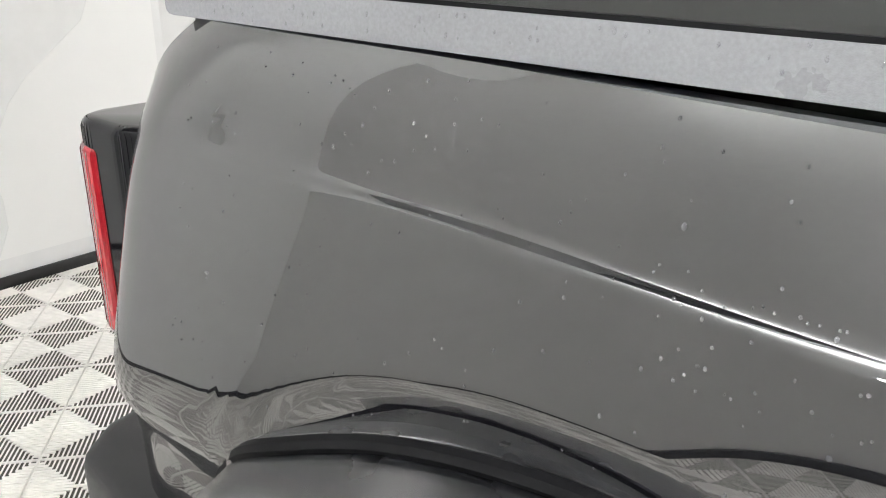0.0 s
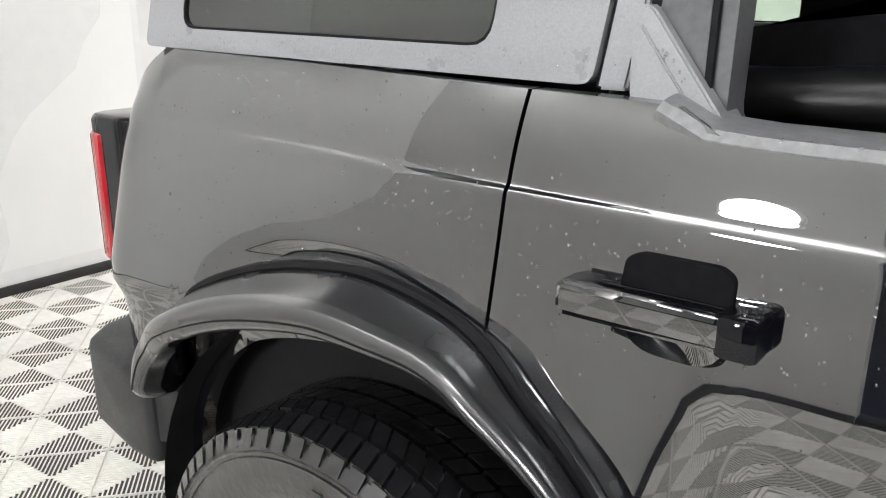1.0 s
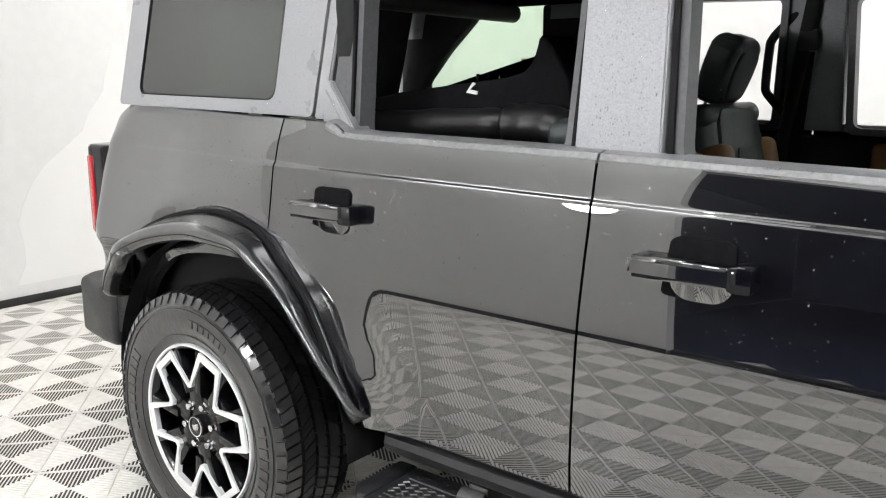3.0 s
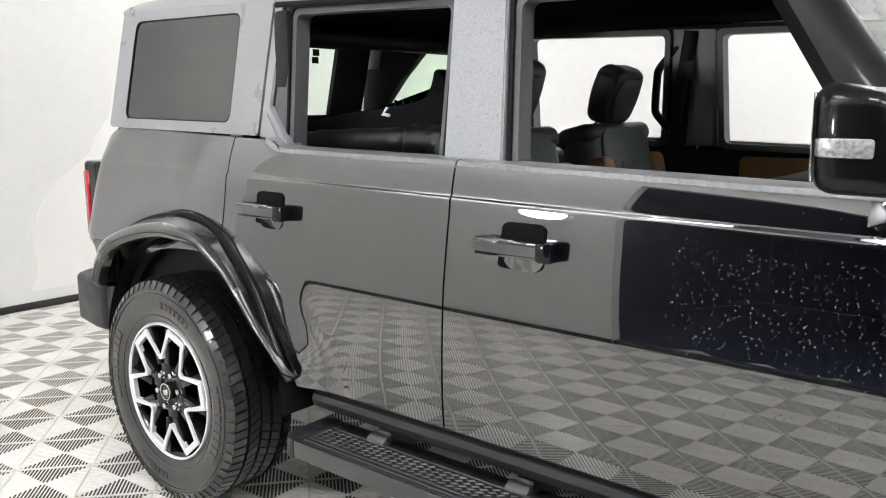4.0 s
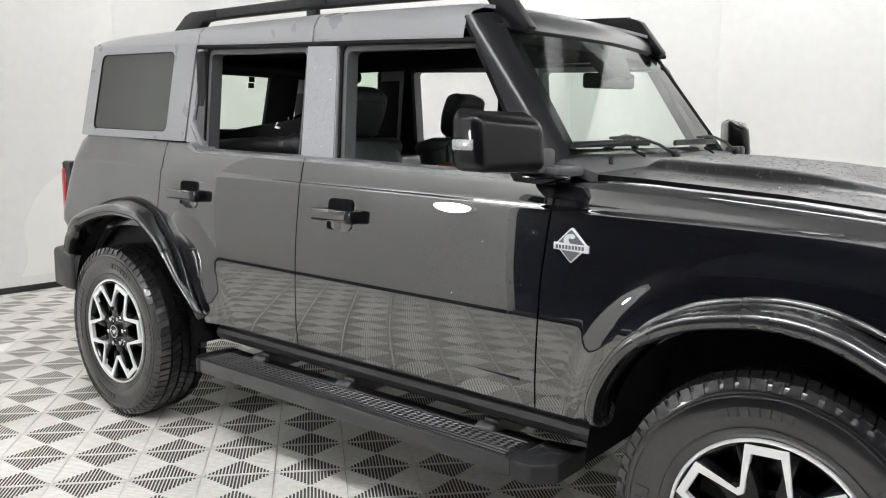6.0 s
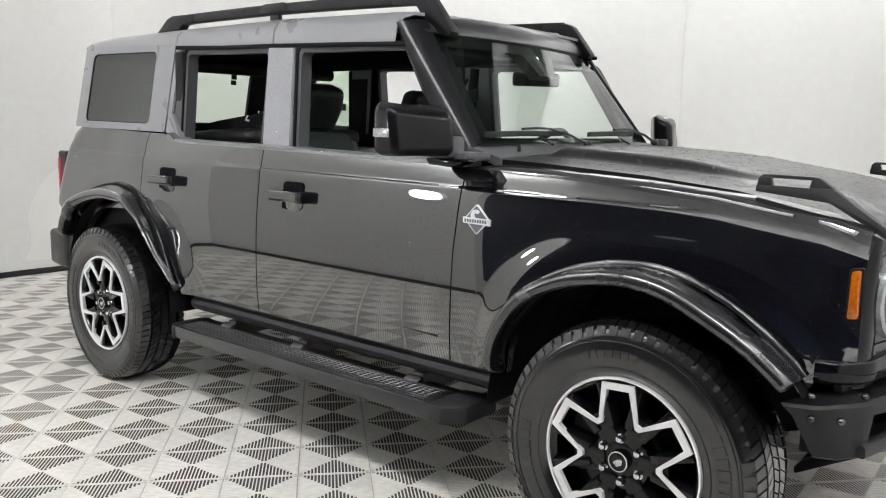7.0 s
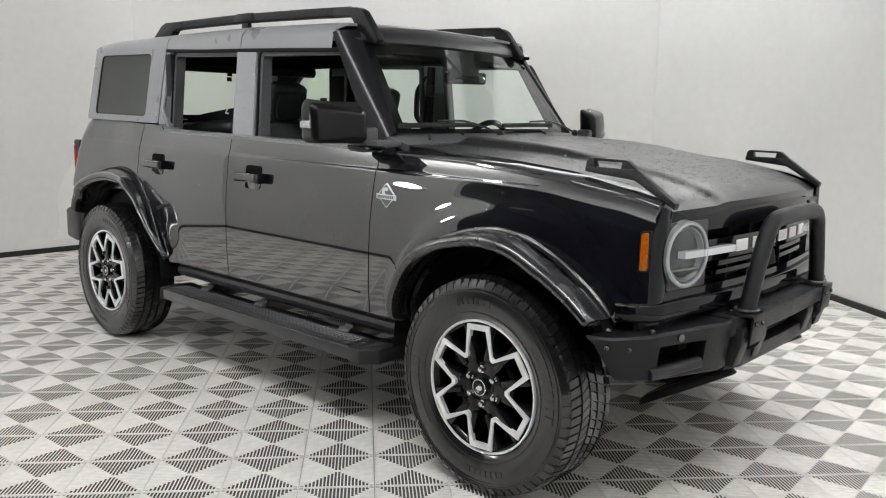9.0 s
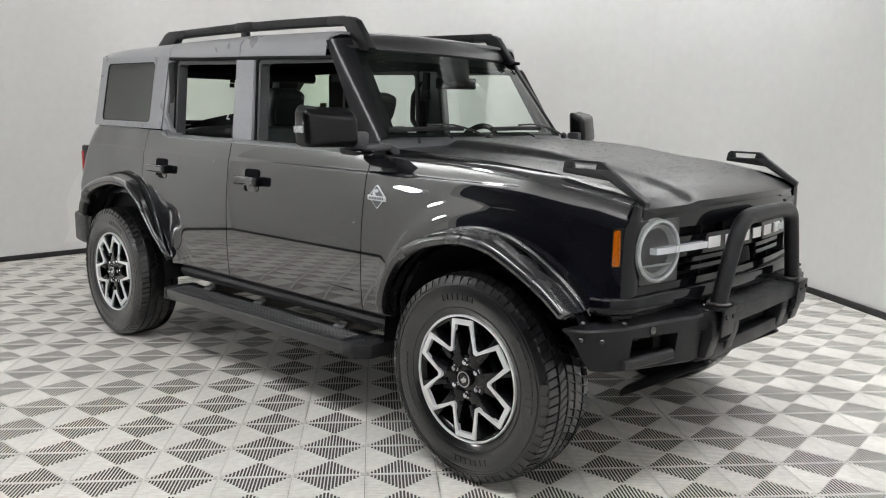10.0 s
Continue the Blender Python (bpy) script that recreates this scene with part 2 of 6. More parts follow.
def prism(pts, axis, a, b, bev=0.0, seg=2):
    """A polygon drawn in the plane across axis, drawn out from a to b along it. For x: (y, z); for y: (x, z); for z: (x, y)."""
    bm = bmesh.new()

    def put(p, v):
        return {"x": (v, p[0], p[1]), "y": (p[0], v, p[1]), "z": (p[0], p[1], v)}[axis]

    lo = [bm.verts.new(put(p, a)) for p in pts]
    hi = [bm.verts.new(put(p, b)) for p in pts]
    n = len(pts)
    bm.faces.new(lo), bm.faces.new(hi[::-1])
    for i in range(n):
        bm.faces.new((lo[i], lo[(i + 1) % n], hi[(i + 1) % n], hi[i]))
    bmesh.ops.recalc_face_normals(bm, faces=bm.faces)
    if bev:
        bmesh.ops.bevel(bm, geom=bm.edges[:], offset=bev, segments=seg, affect="EDGES", profile=0.5)
    return bm


def grid(fn, nu, nv, close_u=False):
    bm = bmesh.new()
    vs = [[bm.verts.new(fn(i / nu, j / nv)) for j in range(nv + 1)] for i in range(nu + (0 if close_u else 1))]
    m = len(vs)
    for i in range(nu):
        for j in range(nv):
            bm.faces.new((vs[i][j], vs[(i + 1) % m][j], vs[(i + 1) % m][j + 1], vs[i][j + 1]))
    return bm


def rim(bm, vec):
    """Turns the open edges of a sheet inwards by vec, so that it has a returned edge."""
    es = [e for e in bm.edges if e.is_boundary]
    r = bmesh.ops.extrude_edge_only(bm, edges=es)
    vs = [g for g in r["geom"] if isinstance(g, bmesh.types.BMVert)]
    bmesh.ops.translate(bm, vec=vec, verts=vs)
    for e in es:
        e.smooth = False
    return bm


def catmull(pts, n, closed=False):
    pts = [Vector(p) for p in pts]
    out = []
    m = len(pts)
    for i in range(m if closed else m - 1):
        p1, p2 = pts[i], pts[(i + 1) % m]
        p0 = pts[(i - 1) % m] if closed or i else p1
        p3 = pts[(i + 2) % m] if closed or i + 2 < m else p2
        for k in range(n):
            t = k / n
            out.append(0.5 * (2 * p1 + (p2 - p0) * t + (2 * p0 - 5 * p1 + 4 * p2 - p3) * t * t + (3 * p1 - p0 - 3 * p2 + p3) * t ** 3))
    if not closed:
        out.append(pts[-1])
    return out


def sweep(path, shape, up=(0, 0, 1), closed=False, cap=True):
    """Draws a cross-section (list of (side, up) offsets) along a path."""
    path = [Vector(p) for p in path]
    n = len(path)
    bm = bmesh.new()
    rings = []
    for i, p in enumerate(path):
        a = path[(i - 1) % n] if closed or i else p
        b = path[(i + 1) % n] if closed or i + 1 < n else p
        t = (b - a).normalized()
        u = Vector(up)
        s = t.cross(u)
        if s.length < 1e-4:
            s = t.cross(Vector((1, 0, 0)))
        s.normalize()
        w = s.cross(t).normalized()
        sh = shape(i / (n - 1)) if callable(shape) else shape
        rings.append([bm.verts.new(p + s * a_ + w * b_) for a_, b_ in sh])
    k = len(rings[0])
    for i in range(n if closed else n - 1):
        r0, r1 = rings[i], rings[(i + 1) % n]
        for j in range(k):
            bm.faces.new((r0[j], r0[(j + 1) % k], r1[(j + 1) % k], r1[j]))
    if cap and not closed:
        bm.faces.new(rings[0][::-1]), bm.faces.new(rings[-1])
    return bm


def circle(r, n=16, squash=1.0):
    return [(r * math.cos(2 * math.pi * k / n), r * squash * math.sin(2 * math.pi * k / n)) for k in range(n)]


def tube(path, r, n=14, closed=False):
    return sweep(path, circle(r, n), closed=closed)


def rounded(w, h, r, n=4):
    """A rounded rectangle, centred."""
    out = []
    for cx, cy, a0 in ((w / 2 - r, h / 2 - r, 0), (-w / 2 + r, h / 2 - r, 90), (-w / 2 + r, -h / 2 + r, 180), (w / 2 - r, -h / 2 + r, 270)):
        for k in range(n + 1):
            a = radians(a0 + 90 * k / n)
            out.append((cx + r * math.cos(a), cy + r * math.sin(a)))
    return out


def round_poly(pts, r, n=4):
    """Rounds the corners of a polygon in the plane."""
    out = []
    m = len(pts)
    for i in range(m):
        p = Vector(pts[i])
        a = (Vector(pts[i - 1]) - p)
        b = (Vector(pts[(i + 1) % m]) - p)
        d = min(r, a.length * 0.45, b.length * 0.45)
        a, b = p + a.normalized() * d, p + b.normalized() * d
        for k in range(n + 1):
            t = k / n
            out.append(tuple(a * (1 - t) ** 2 + p * 2 * t * (1 - t) + b * t * t))
    return out


def revolve(profile, n, axis_y=True):
    """Turns a profile of (radius, y) round the y axis."""
    bm = bmesh.new()
    rings = []
    for k in range(n):
        a = 2 * math.pi * k / n
        rings.append([bm.verts.new((r * math.cos(a), y, r * math.sin(a))) for r, y in profile])
    for k in range(n):
        for j in range(len(profile) - 1):
            bm.faces.new((rings[k][j], rings[k][j + 1], rings[(k + 1) % n][j + 1], rings[(k + 1) % n][j]))
    return bm


def ball(c, r, sub=2, scale=(1, 1, 1), m=None):
    bm = bmesh.new()
    bmesh.ops.create_icosphere(bm, subdivisions=sub, radius=r)
    bmesh.ops.scale(bm, vec=scale, verts=bm.verts)
    if m is not None:
        bmesh.ops.transform(bm, matrix=m, verts=bm.verts)
    bmesh.ops.translate(bm, vec=c, verts=bm.verts)
    return bm


def disc(c, r, y0, y1, n=24, bev=0.0):
    return moved(prism([(r * math.cos(2 * math.pi * k / n), r * math.sin(2 * math.pi * k / n)) for k in range(n)], "y", y0, y1, bev), c)


def moved(bm, v):
    bmesh.ops.translate(bm, vec=v, verts=bm.verts)
    return bm


def turned(bm, m):
    bmesh.ops.transform(bm, matrix=m, verts=bm.verts)
    return bm


def flip(bm):
    """The mirror image across the car's middle plane."""
    for v in bm.verts:
        v.co.y = 2 * YC - v.co.y
    bmesh.ops.reverse_faces(bm, faces=bm.faces)
    return bm


def lerp(x, pts):
    if x <= pts[0][0]:
        return pts[0][1]
    for (a, p), (b, q) in zip(pts, pts[1:]):
        if x <= b:
            return p + (q - p) * (x - a) / (b - a)
    return pts[-1][1]


def curve(x, pts):
    """A smooth curve through points."""
    if x <= pts[0][0]:
        return pts[0][1] + (x - pts[0][0]) * (pts[1][1] - pts[0][1]) / (pts[1][0] - pts[0][0])
    if x >= pts[-1][0]:
        return pts[-1][1] + (x - pts[-1][0]) * (pts[-1][1] - pts[-2][1]) / (pts[-1][0] - pts[-2][0])
    i = max(k for k in range(len(pts) - 1) if pts[k][0] <= x)

    def slope(k):
        a, b = pts[max(k - 1, 0)], pts[min(k + 1, len(pts) - 1)]
        return (b[1] - a[1]) / (b[0] - a[0])
    (x0, y0), (x1, y1) = pts[i], pts[i + 1]
    h, t = x1 - x0, (x - x0) / (x1 - x0)
    return (2 * t ** 3 - 3 * t * t + 1) * y0 + (t ** 3 - 2 * t * t + t) * h * slope(i) + (3 * t * t - 2 * t ** 3) * y1 + (t ** 3 - t * t) * h * slope(i + 1)


def step(a, b, x):
    t = min(max((x - a) / (b - a), 0), 1)
    return t * t * (3 - 2 * t)


# ---- the booth ----
SEAM1, SEAM2 = (-3.2, 0.92), (0.84, 4.02)
WALL_H = 3.9


def wall_piece(name, pts, label):
    """A wall of thickness 0.1 along points in plan, its outside away from the room's middle."""
    pts = [Vector((x, y, 0)) for x, y in pts]
    bm = bmesh.new()
    mid = Vector((1.2, 0.2, 0))
    rows = []
    for i, p in enumerate(pts):
        a, b = pts[max(i - 1, 0)], pts[min(i + 1, len(pts) - 1)]
        t = (b - a).normalized()
        n = Vector((t.y, -t.x, 0))
        if n.dot(p - mid) < 0:
            n = -n
        rows.append((p, p + n * 0.1))
    vs = [[bm.verts.new(q + Vector((0, 0, z))) for q in r for z in (0, WALL_H)] for r in rows]
    for a, b in zip(vs, vs[1:]):
        bm.faces.new((a[0], b[0], b[1], a[1])), bm.faces.new((a[2], a[3], b[3], b[2]))
        bm.faces.new((a[1], b[1], b[3], a[3])), bm.faces.new((a[0], a[2], b[2], b[0]))
    for a in (vs[0], vs[-1]):
        bm.faces.new((a[0], a[1], a[3], a[2]))
    ob = thing(name, bm, WALL, label, "wall", kind="structure", smooth=30)
    # the black board along its foot
    inner = []
    for p, q in rows:
        n = (q - p).normalized()
        inner.append(p - n * 0.012)
    base = sweep([q + Vector((0, 0, 0.024)) for q in inner], rounded(0.018, 0.05, 0.005, 2))
    thing("baseboard", base, BASE, "black rubber baseboard along the foot of the booth wall", "baseboard", kind="structure")
    return ob


wall_piece("wall_west", [(-3.2, -3.55), (-3.2, -2.0), (-3.2, -0.5), (-3.2, 1.2)], "off-white painted booth wall panel with a black baseboard")
wall_piece("wall_northwest", [SEAM1] + [(-2.6, 1.68), (-1.6, 2.85), (-0.4, 3.6), (0.84, 4.03), (1.3, 4.19)], "white curved booth wall panel, brightly lit")
wall_piece("wall_north", [SEAM2] + [(1.45, 4.06), (2.0, 3.95), (2.6, 3.62), (3.25, 3.13), (4.4, 2.1), (5.4, 0.9), (6.1, -0.6), (6.4, -2.2), (6.4, -3.55)],
           "white curved booth wall sweeping round the front of the car")
SOUTH = -3.45
for name, x0, x1, z0 in (("wall_south_1", -3.2, 0.25, 0), ("wall_south_2", 6.0, 6.4, 0), ("wall_south_3", 0.25, 6.0, 2.7)):
    bm = box(x0, x1, SOUTH - 0.1, SOUTH, z0, WALL_H)
    thing(name, bm, WALL, "white booth wall beside the dark bay opening", "wall", kind="structure")
    if not z0:
        thing("baseboard", box(x0, x1, SOUTH, SOUTH + 0.018, 0, 0.042, 0.004), BASE, "black rubber baseboard along the foot of the booth wall", "baseboard", kind="structure")
# the unlit bay behind the opening, its darkness put into the colour
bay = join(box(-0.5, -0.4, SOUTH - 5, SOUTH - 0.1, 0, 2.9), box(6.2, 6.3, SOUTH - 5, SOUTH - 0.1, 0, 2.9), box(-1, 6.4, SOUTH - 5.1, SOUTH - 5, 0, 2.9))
thing("wall_bay", bay, BAY_GLOOM, "walls of the unlit bay beyond the opening, the gloom in their colour", "wall", kind="structure")
thing("ceiling_bay", box(-1, 6.4, SOUTH - 5.1, SOUTH - 0.1, 2.9, 3.0), BAY_GLOOM, "ceiling of the unlit bay, the gloom in its colour", "ceiling", kind="structure")
thing("floor_bay", box(-1, 6.4, SOUTH - 5.1, SOUTH - 0.1, -0.05, -0.004), BAY_GLOOM, "floor of the unlit bay, the gloom in its colour", "floor", kind="structure")
thing("ceiling", box(-3.4, 6.6, SOUTH - 0.2, 4.4, WALL_H, WALL_H + 0.1), CEILM, "grey booth ceiling with added light strips hidden round its edge", "ceiling", kind="structure")


def ceiling_light(name, label, group, x, y, w, d, deep, glow):
    z = WALL_H
    ob = group_of(name, (x, y, z), label, "ceiling light", group)
    fr = join(box(x - w / 2 - .03, x + w / 2 + .03, y - d / 2 - .03, y - d / 2, z - deep, z), box(x - w / 2 - .03, x + w / 2 + .03, y + d / 2, y + d / 2 + .03, z - deep, z),
              box(x - w / 2 - .03, x - w / 2, y - d / 2, y + d / 2, z - deep, z), box(x + w / 2, x + w / 2 + .03, y - d / 2, y + d / 2, z - deep, z))
    part("frame", fr, CEIL, ob, "deep dark frame, added to hide the lamp from the paint")
    part("diffuser", box(x - w / 2, x + w / 2, y - d / 2, y + d / 2, z - .03, z - .01), glow, ob, "glowing white diffuser")
    return ob


# Unseen overhead lights; the deep frames are added to keep them out of reflections.
for lx, ly, w, d in ((0.2, -2.5, 1.3, 0.6), (2.3, -2.5, 1.5, 0.6), (4.4, -2.5, 1.5, 0.6), (-0.9, 1.6, 0.8, 0.3), (0.9, 2.2, 1.2, 0.3), (2.6, 1.8, 1.2, 0.3),
                     (4.9, -0.6, 0.3, 1.6)):
    ceiling_light("ceiling_light", "long unseen downlight in an added deep black frame, switched on", "ceiling lights", lx, ly, w, d, 0.32 if ly < -2 else 0.50, TUBE_S if ly < -2 and lx > 1 else TUBE_D if lx < 0.5 else TUBE)


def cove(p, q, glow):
    """An added strip that brightens a wall from above, behind a board that hides it from the paint."""
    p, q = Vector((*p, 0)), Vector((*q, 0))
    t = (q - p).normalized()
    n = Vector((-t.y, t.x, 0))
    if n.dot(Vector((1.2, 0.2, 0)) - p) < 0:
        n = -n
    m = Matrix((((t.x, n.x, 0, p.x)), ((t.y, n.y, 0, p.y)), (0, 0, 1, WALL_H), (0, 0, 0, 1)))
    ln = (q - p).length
    ob = group_of("cove_light", tuple((p + q) / 2 + Vector((0, 0, WALL_H))), "unseen strip added to brighten the wall, behind a board along its top", "cove light", "cove lights")
    part("board", turned(box(-0.05, ln + 0.05, 0.46, 0.48, -0.36, 0, 0.003), m), CEIL, ob, "dark board added to hide the strip from the paint")
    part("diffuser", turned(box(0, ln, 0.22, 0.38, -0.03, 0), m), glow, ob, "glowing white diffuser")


# Added strips round the room; their strengths even out the walls.
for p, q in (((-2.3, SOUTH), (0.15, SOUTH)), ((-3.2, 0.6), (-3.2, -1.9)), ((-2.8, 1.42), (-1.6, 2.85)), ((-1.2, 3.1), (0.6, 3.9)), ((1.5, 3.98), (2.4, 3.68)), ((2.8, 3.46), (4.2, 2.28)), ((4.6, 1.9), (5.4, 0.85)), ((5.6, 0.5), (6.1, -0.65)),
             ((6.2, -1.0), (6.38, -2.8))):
    cove(p, q, FILL_S if q[1] == SOUTH else FILL_DIM if q[0] < -3 else FILL_MID if q[0] < -1.5 else FILL)

thing("trim", box(0.25, 6.0, SOUTH - 0.12, SOUTH, 0.0, 0.03, 0.004), BASE, "black threshold of the bay opening", "threshold", kind="structure")

# the round lamp on the wall beside the opening
LAMP = group_of("wall_lamp", (-0.22, SOUTH, 1.42), "round white lamp on the wall beside the opening, lit", "wall lamp")
part("housing", moved(disc((0, 0, 0), 0.19, -0.01, 0.05, 40, 0.008), (-0.22, SOUTH + 0.012, 1.42)), FRAMEW, LAMP)
part("diffuser", moved(disc((0, 0, 0), 0.17, 0.045, 0.056, 40, 0.003), (-0.22, SOUTH + 0.012, 1.42)), TUBE, LAMP, "glowing white diffuser")

# lamp light falling on the west wall, drawn as a thin lighter sheet
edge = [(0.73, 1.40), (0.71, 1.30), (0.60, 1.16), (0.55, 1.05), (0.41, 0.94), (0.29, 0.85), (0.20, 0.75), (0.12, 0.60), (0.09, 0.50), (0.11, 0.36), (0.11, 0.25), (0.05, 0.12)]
thing("trim", prism(edge + [(0.88, 0.12), (0.88, 1.60), (0.80, 1.60)], "x", -3.199, -3.1975), LIGHT_POOL, "lamp light on the booth wall, drawn as a thin whiter sheet", "paint patch", kind="structure")

# ---- the floor ----
thing("floor", box(-3.4, 6.6, SOUTH - 0.1, 4.4, -0.12, -0.0046), TILESUB, "slab under the floor tiles, coloured dark for the shade in their gaps", "floor", kind="structure")
FLOOR = bpy.data.objects["floor"]
SIDE, TURN_T, O_X, O_Y = 0.2758, radians(48.73), 3.373, -0.286
RIBS = 21


def tile_data():
    """Ribs of one square tile: two opposite quarters have ribs along v, the other two along u; seams and diagonals are solid."""
    verts, faces = [], []

    def bar(cx, cy, hx, hy, low=-0.0044):
        b = len(verts)
        for zz in (0.0, low):
            verts.extend([(cx - hx, cy - hy, zz), (cx + hx, cy - hy, zz), (cx + hx, cy + hy, zz), (cx - hx, cy + hy, zz)])
        faces.append((b, b + 1, b + 2, b + 3))
        for i in range(4):
            j = (i + 1) % 4
            faces.append((b + i, b + 4 + i, b + 4 + j, b + j))

    S = SIDE - 0.0016
    p = S / RIBS
    # Thin ribs bare more of the dark slab, so two quarters look shaded.
    thin, wide = p * 0.175, p * 0.37
    for k in range(RIBS):
        c = -S / 2 + p * (k + 0.5)
        reach = abs(c)
        # along v in the quarters next to the u edges: from the edge to the diagonal
        ln = S / 2 - reach - 0.003
        if ln > 0.004:
            for s in (-1, 1):
                mid = s * (reach + ln / 2 + 0.001)
                bar(c, mid, thin, ln / 2 + 0.001, -0.0016)
                bar(mid, c, ln / 2 + 0.001, wide, -0.0040)
    e = 0.0016
    for s in (-1, 1):
        bar(0, s * (S / 2 - e), S / 2, e)
        bar(s * (S / 2 - e), 0, e, S / 2 - 2 * e)
    return verts, faces


TV, TF = tile_data()
tile_mesh = bpy.data.meshes.new("tile")
tile_mesh.from_pydata(TV, [], TF)
tile_mesh.materials.append(TILE)
cu, su = math.cos(TURN_T), math.sin(TURN_T)


def in_room(x, y):
    if x < -3.38 or x > 6.3 or y < SOUTH - 0.16 or y > 4.0:
        return False
    if y > 0.9 and (x + 3.2) * 3.1 - (y - 0.9) * 4.03 < -2.0:
        return False
    return not (x > 2 and (x - 2.55) * 0.66 + (y - 3.65) * 0.75 > 0.35)


near, far_v, far_f = [], [], []
for i in range(-28, 22):
    for j in range(-22, 28):
        a, b = (i + 0.5) * SIDE, (j + 0.5) * SIDE
        x, y = O_X + cu * a - su * b, O_Y + su * a + cu * b
        if in_room(x, y):
            near.append((x, y))
# the tiles beside the car are pieces of their own, the rest one sheet
near.sort(key=lambda q: (q[0] - 1.4) ** 2 * 0.45 + (q[1] + 1.6) ** 2)
for x, y in near[:300]:
    ob = new("tile", tile_mesh)
    ob.parent = FLOOR
    ob.matrix_basis = pose(x, y, 0, 0, 0, 48.73)
rot = np.array([[cu, -su], [su, cu]])
tv = np.array(TV)
for n, (x, y) in enumerate(near[300:]):
    q = tv.copy()
    q[:, :2] = tv[:, :2] @ rot.T + (x, y)
    far_v.append(q)
    far_f.append(np.array(TF) + n * len(TV))
me = bpy.data.meshes.new("tile_field")
me.from_pydata(np.concatenate(far_v).tolist(), [], np.concatenate(far_f).tolist())
me.materials.append(TILE)
field = new("tile_field", me)
field.parent = FLOOR
tagged(field, "ribbed grey floor tiles further off", kind="stuff")


# ---- the car ----
CAR = group_of("car", (1.47, YC, 0.0), "black four-door off-road car with a grey hardtop, wet with drops", "car")


def top_z(x):
    """Height of the shoulder, where the body side ends."""
    return lerp(x, [(-0.7, 1.288), (0.30, 1.266), (0.40, 1.262), (0.47, 1.226), (1.1, 1.216), (2.25, 1.190), (2.7, 1.180), (3.1, 1.150), (3.4, 1.105), (3.6, 1.05)])


def crease_z(x):
    return 1.128 - 0.0145 * x


def QUARTER_REAR(z):
    return curve(z, [(0.50, -0.742), (1.00, -0.746), (1.10, -0.749), (1.16, -0.738), (1.20, -0.704), (1.24, -0.653), (1.29, -0.585)])


def hood_edge(x):
    return lerp(x, [(2.20, 1.222), (2.5, 1.212), (2.9, 1.190), (3.2, 1.163), (3.4, 1.128), (3.52, 1.092), (3.60, 1.058)])


def seam_z(x):
    """Height of the joint between the rear quarter and its flare."""
    return curve(x, [(-0.55, 0.83), (-0.44, 0.888), (-0.29, 0.960), (-0.15, 0.992), (-0.03, 0.994), (0.07, 0.978), (0.17, 0.944), (0.26, 0.895), (0.36, 0.80)])


def half_width(x, z):
    """Half the body's width at a length and a height."""
    w = curve(z, [(0.46, 0.792), (0.52, 0.804), (0.60, 0.8140), (0.70, 0.8195), (0.80, 0.8215), (0.90, 0.8208), (1.0, 0.8165), (1.1, 0.8095), (1.2, 0.800), (1.3, 0.788)])
    # the quarter leans in more towards the top
    lean = 1 - step(-0.25, 0.19, x)
    w += lean * 0.20 * (1.0 - z) * step(0.80, 0.88, z) * (1 - 0.35 * step(1.12, 1.28, z))
    # the sheet swells out next to the wheel openings
    c = 0.02 if x < 1.5 else 2.95
    ring = ((abs(x - c) / 0.485) ** 2.6 + (max(z - 0.42, 0) / 0.46) ** 2.2) ** (1 / 2.4) - 1
    if c < 1:
        near_arch = 0.47 * ring - 0.020 - 0.06 * (1 - step(0.58, 0.76, z))
        if near_arch < 0.20:
            w += 0.030 * step(0.06, 0.36, x) * (1 - max(near_arch, 0) / 0.20) ** 2.2
    else:
        near_arch = 0.47 * ring - 0.05
        w += 0.013 * (1 - step(0.050, 0.115, near_arch)) * step(0.50, 0.62, z)
    q = lerp(x, [(-0.7, 1.288), (0.1, 1.272), (0.55, 1.246), (1.1, 1.224), (2.25, 1.190), (2.7, 1.180), (3.1, 1.150), (3.4, 1.105), (3.6, 1.05)]) - z
    zone = lerp(x, [(2.2, 0.13), (2.6, 0.15), (3.5, 0.15)])
    deep = curve(x, [(-0.7, 0.014), (-0.2, 0.014), (0.1, 0.016), (0.4, 0.014), (1.2, 0.013), (2.0, 0.016), (2.25, 0.022), (2.5, 0.026), (3.5, 0.034)])
    if q < zone:
        w -= deep * (1 - max(q, -0.004) / zone) ** 2.2
    # a pressed step below the shoulder
    d = z - crease_z(x)
    fade = step(-0.56, -0.45, x) * (1 - 0.55 * step(2.45, 2.8, x) - 0.45 * step(2.95, 3.2, x))
    w -= fade * lerp(x, [(0.1, 0.0064), (0.5, 0.0050)]) * step(lerp(x, [(0.1, 0.021), (0.5, 0.019)]), 0.035, d)
    # over the rear wheel the sheet tucks in just above the flare
    tuck = 1 - (z - seam_z(x)) / lerp(x, [(-0.70, 0.09), (-0.35, 0.045)])
    if 0 < tuck:
        w -= 0.012 * min(tuck, 1) ** 1.6 * (1 - step(0.15, 0.26, x)) * step(-0.46, -0.18, x)
    # the corners of the body turn in at both ends
    e = x - QUARTER_REAR(z)
    if e < 0.15:
        w -= 0.085 * (1 - max(e, 0) / 0.15) ** 2.2 * (1 - 0.7 * step(1.14, 1.27, z))
    if x > 3.22:
        w -= 0.040 * ((x - 3.22) / 0.28) ** 3
    return w


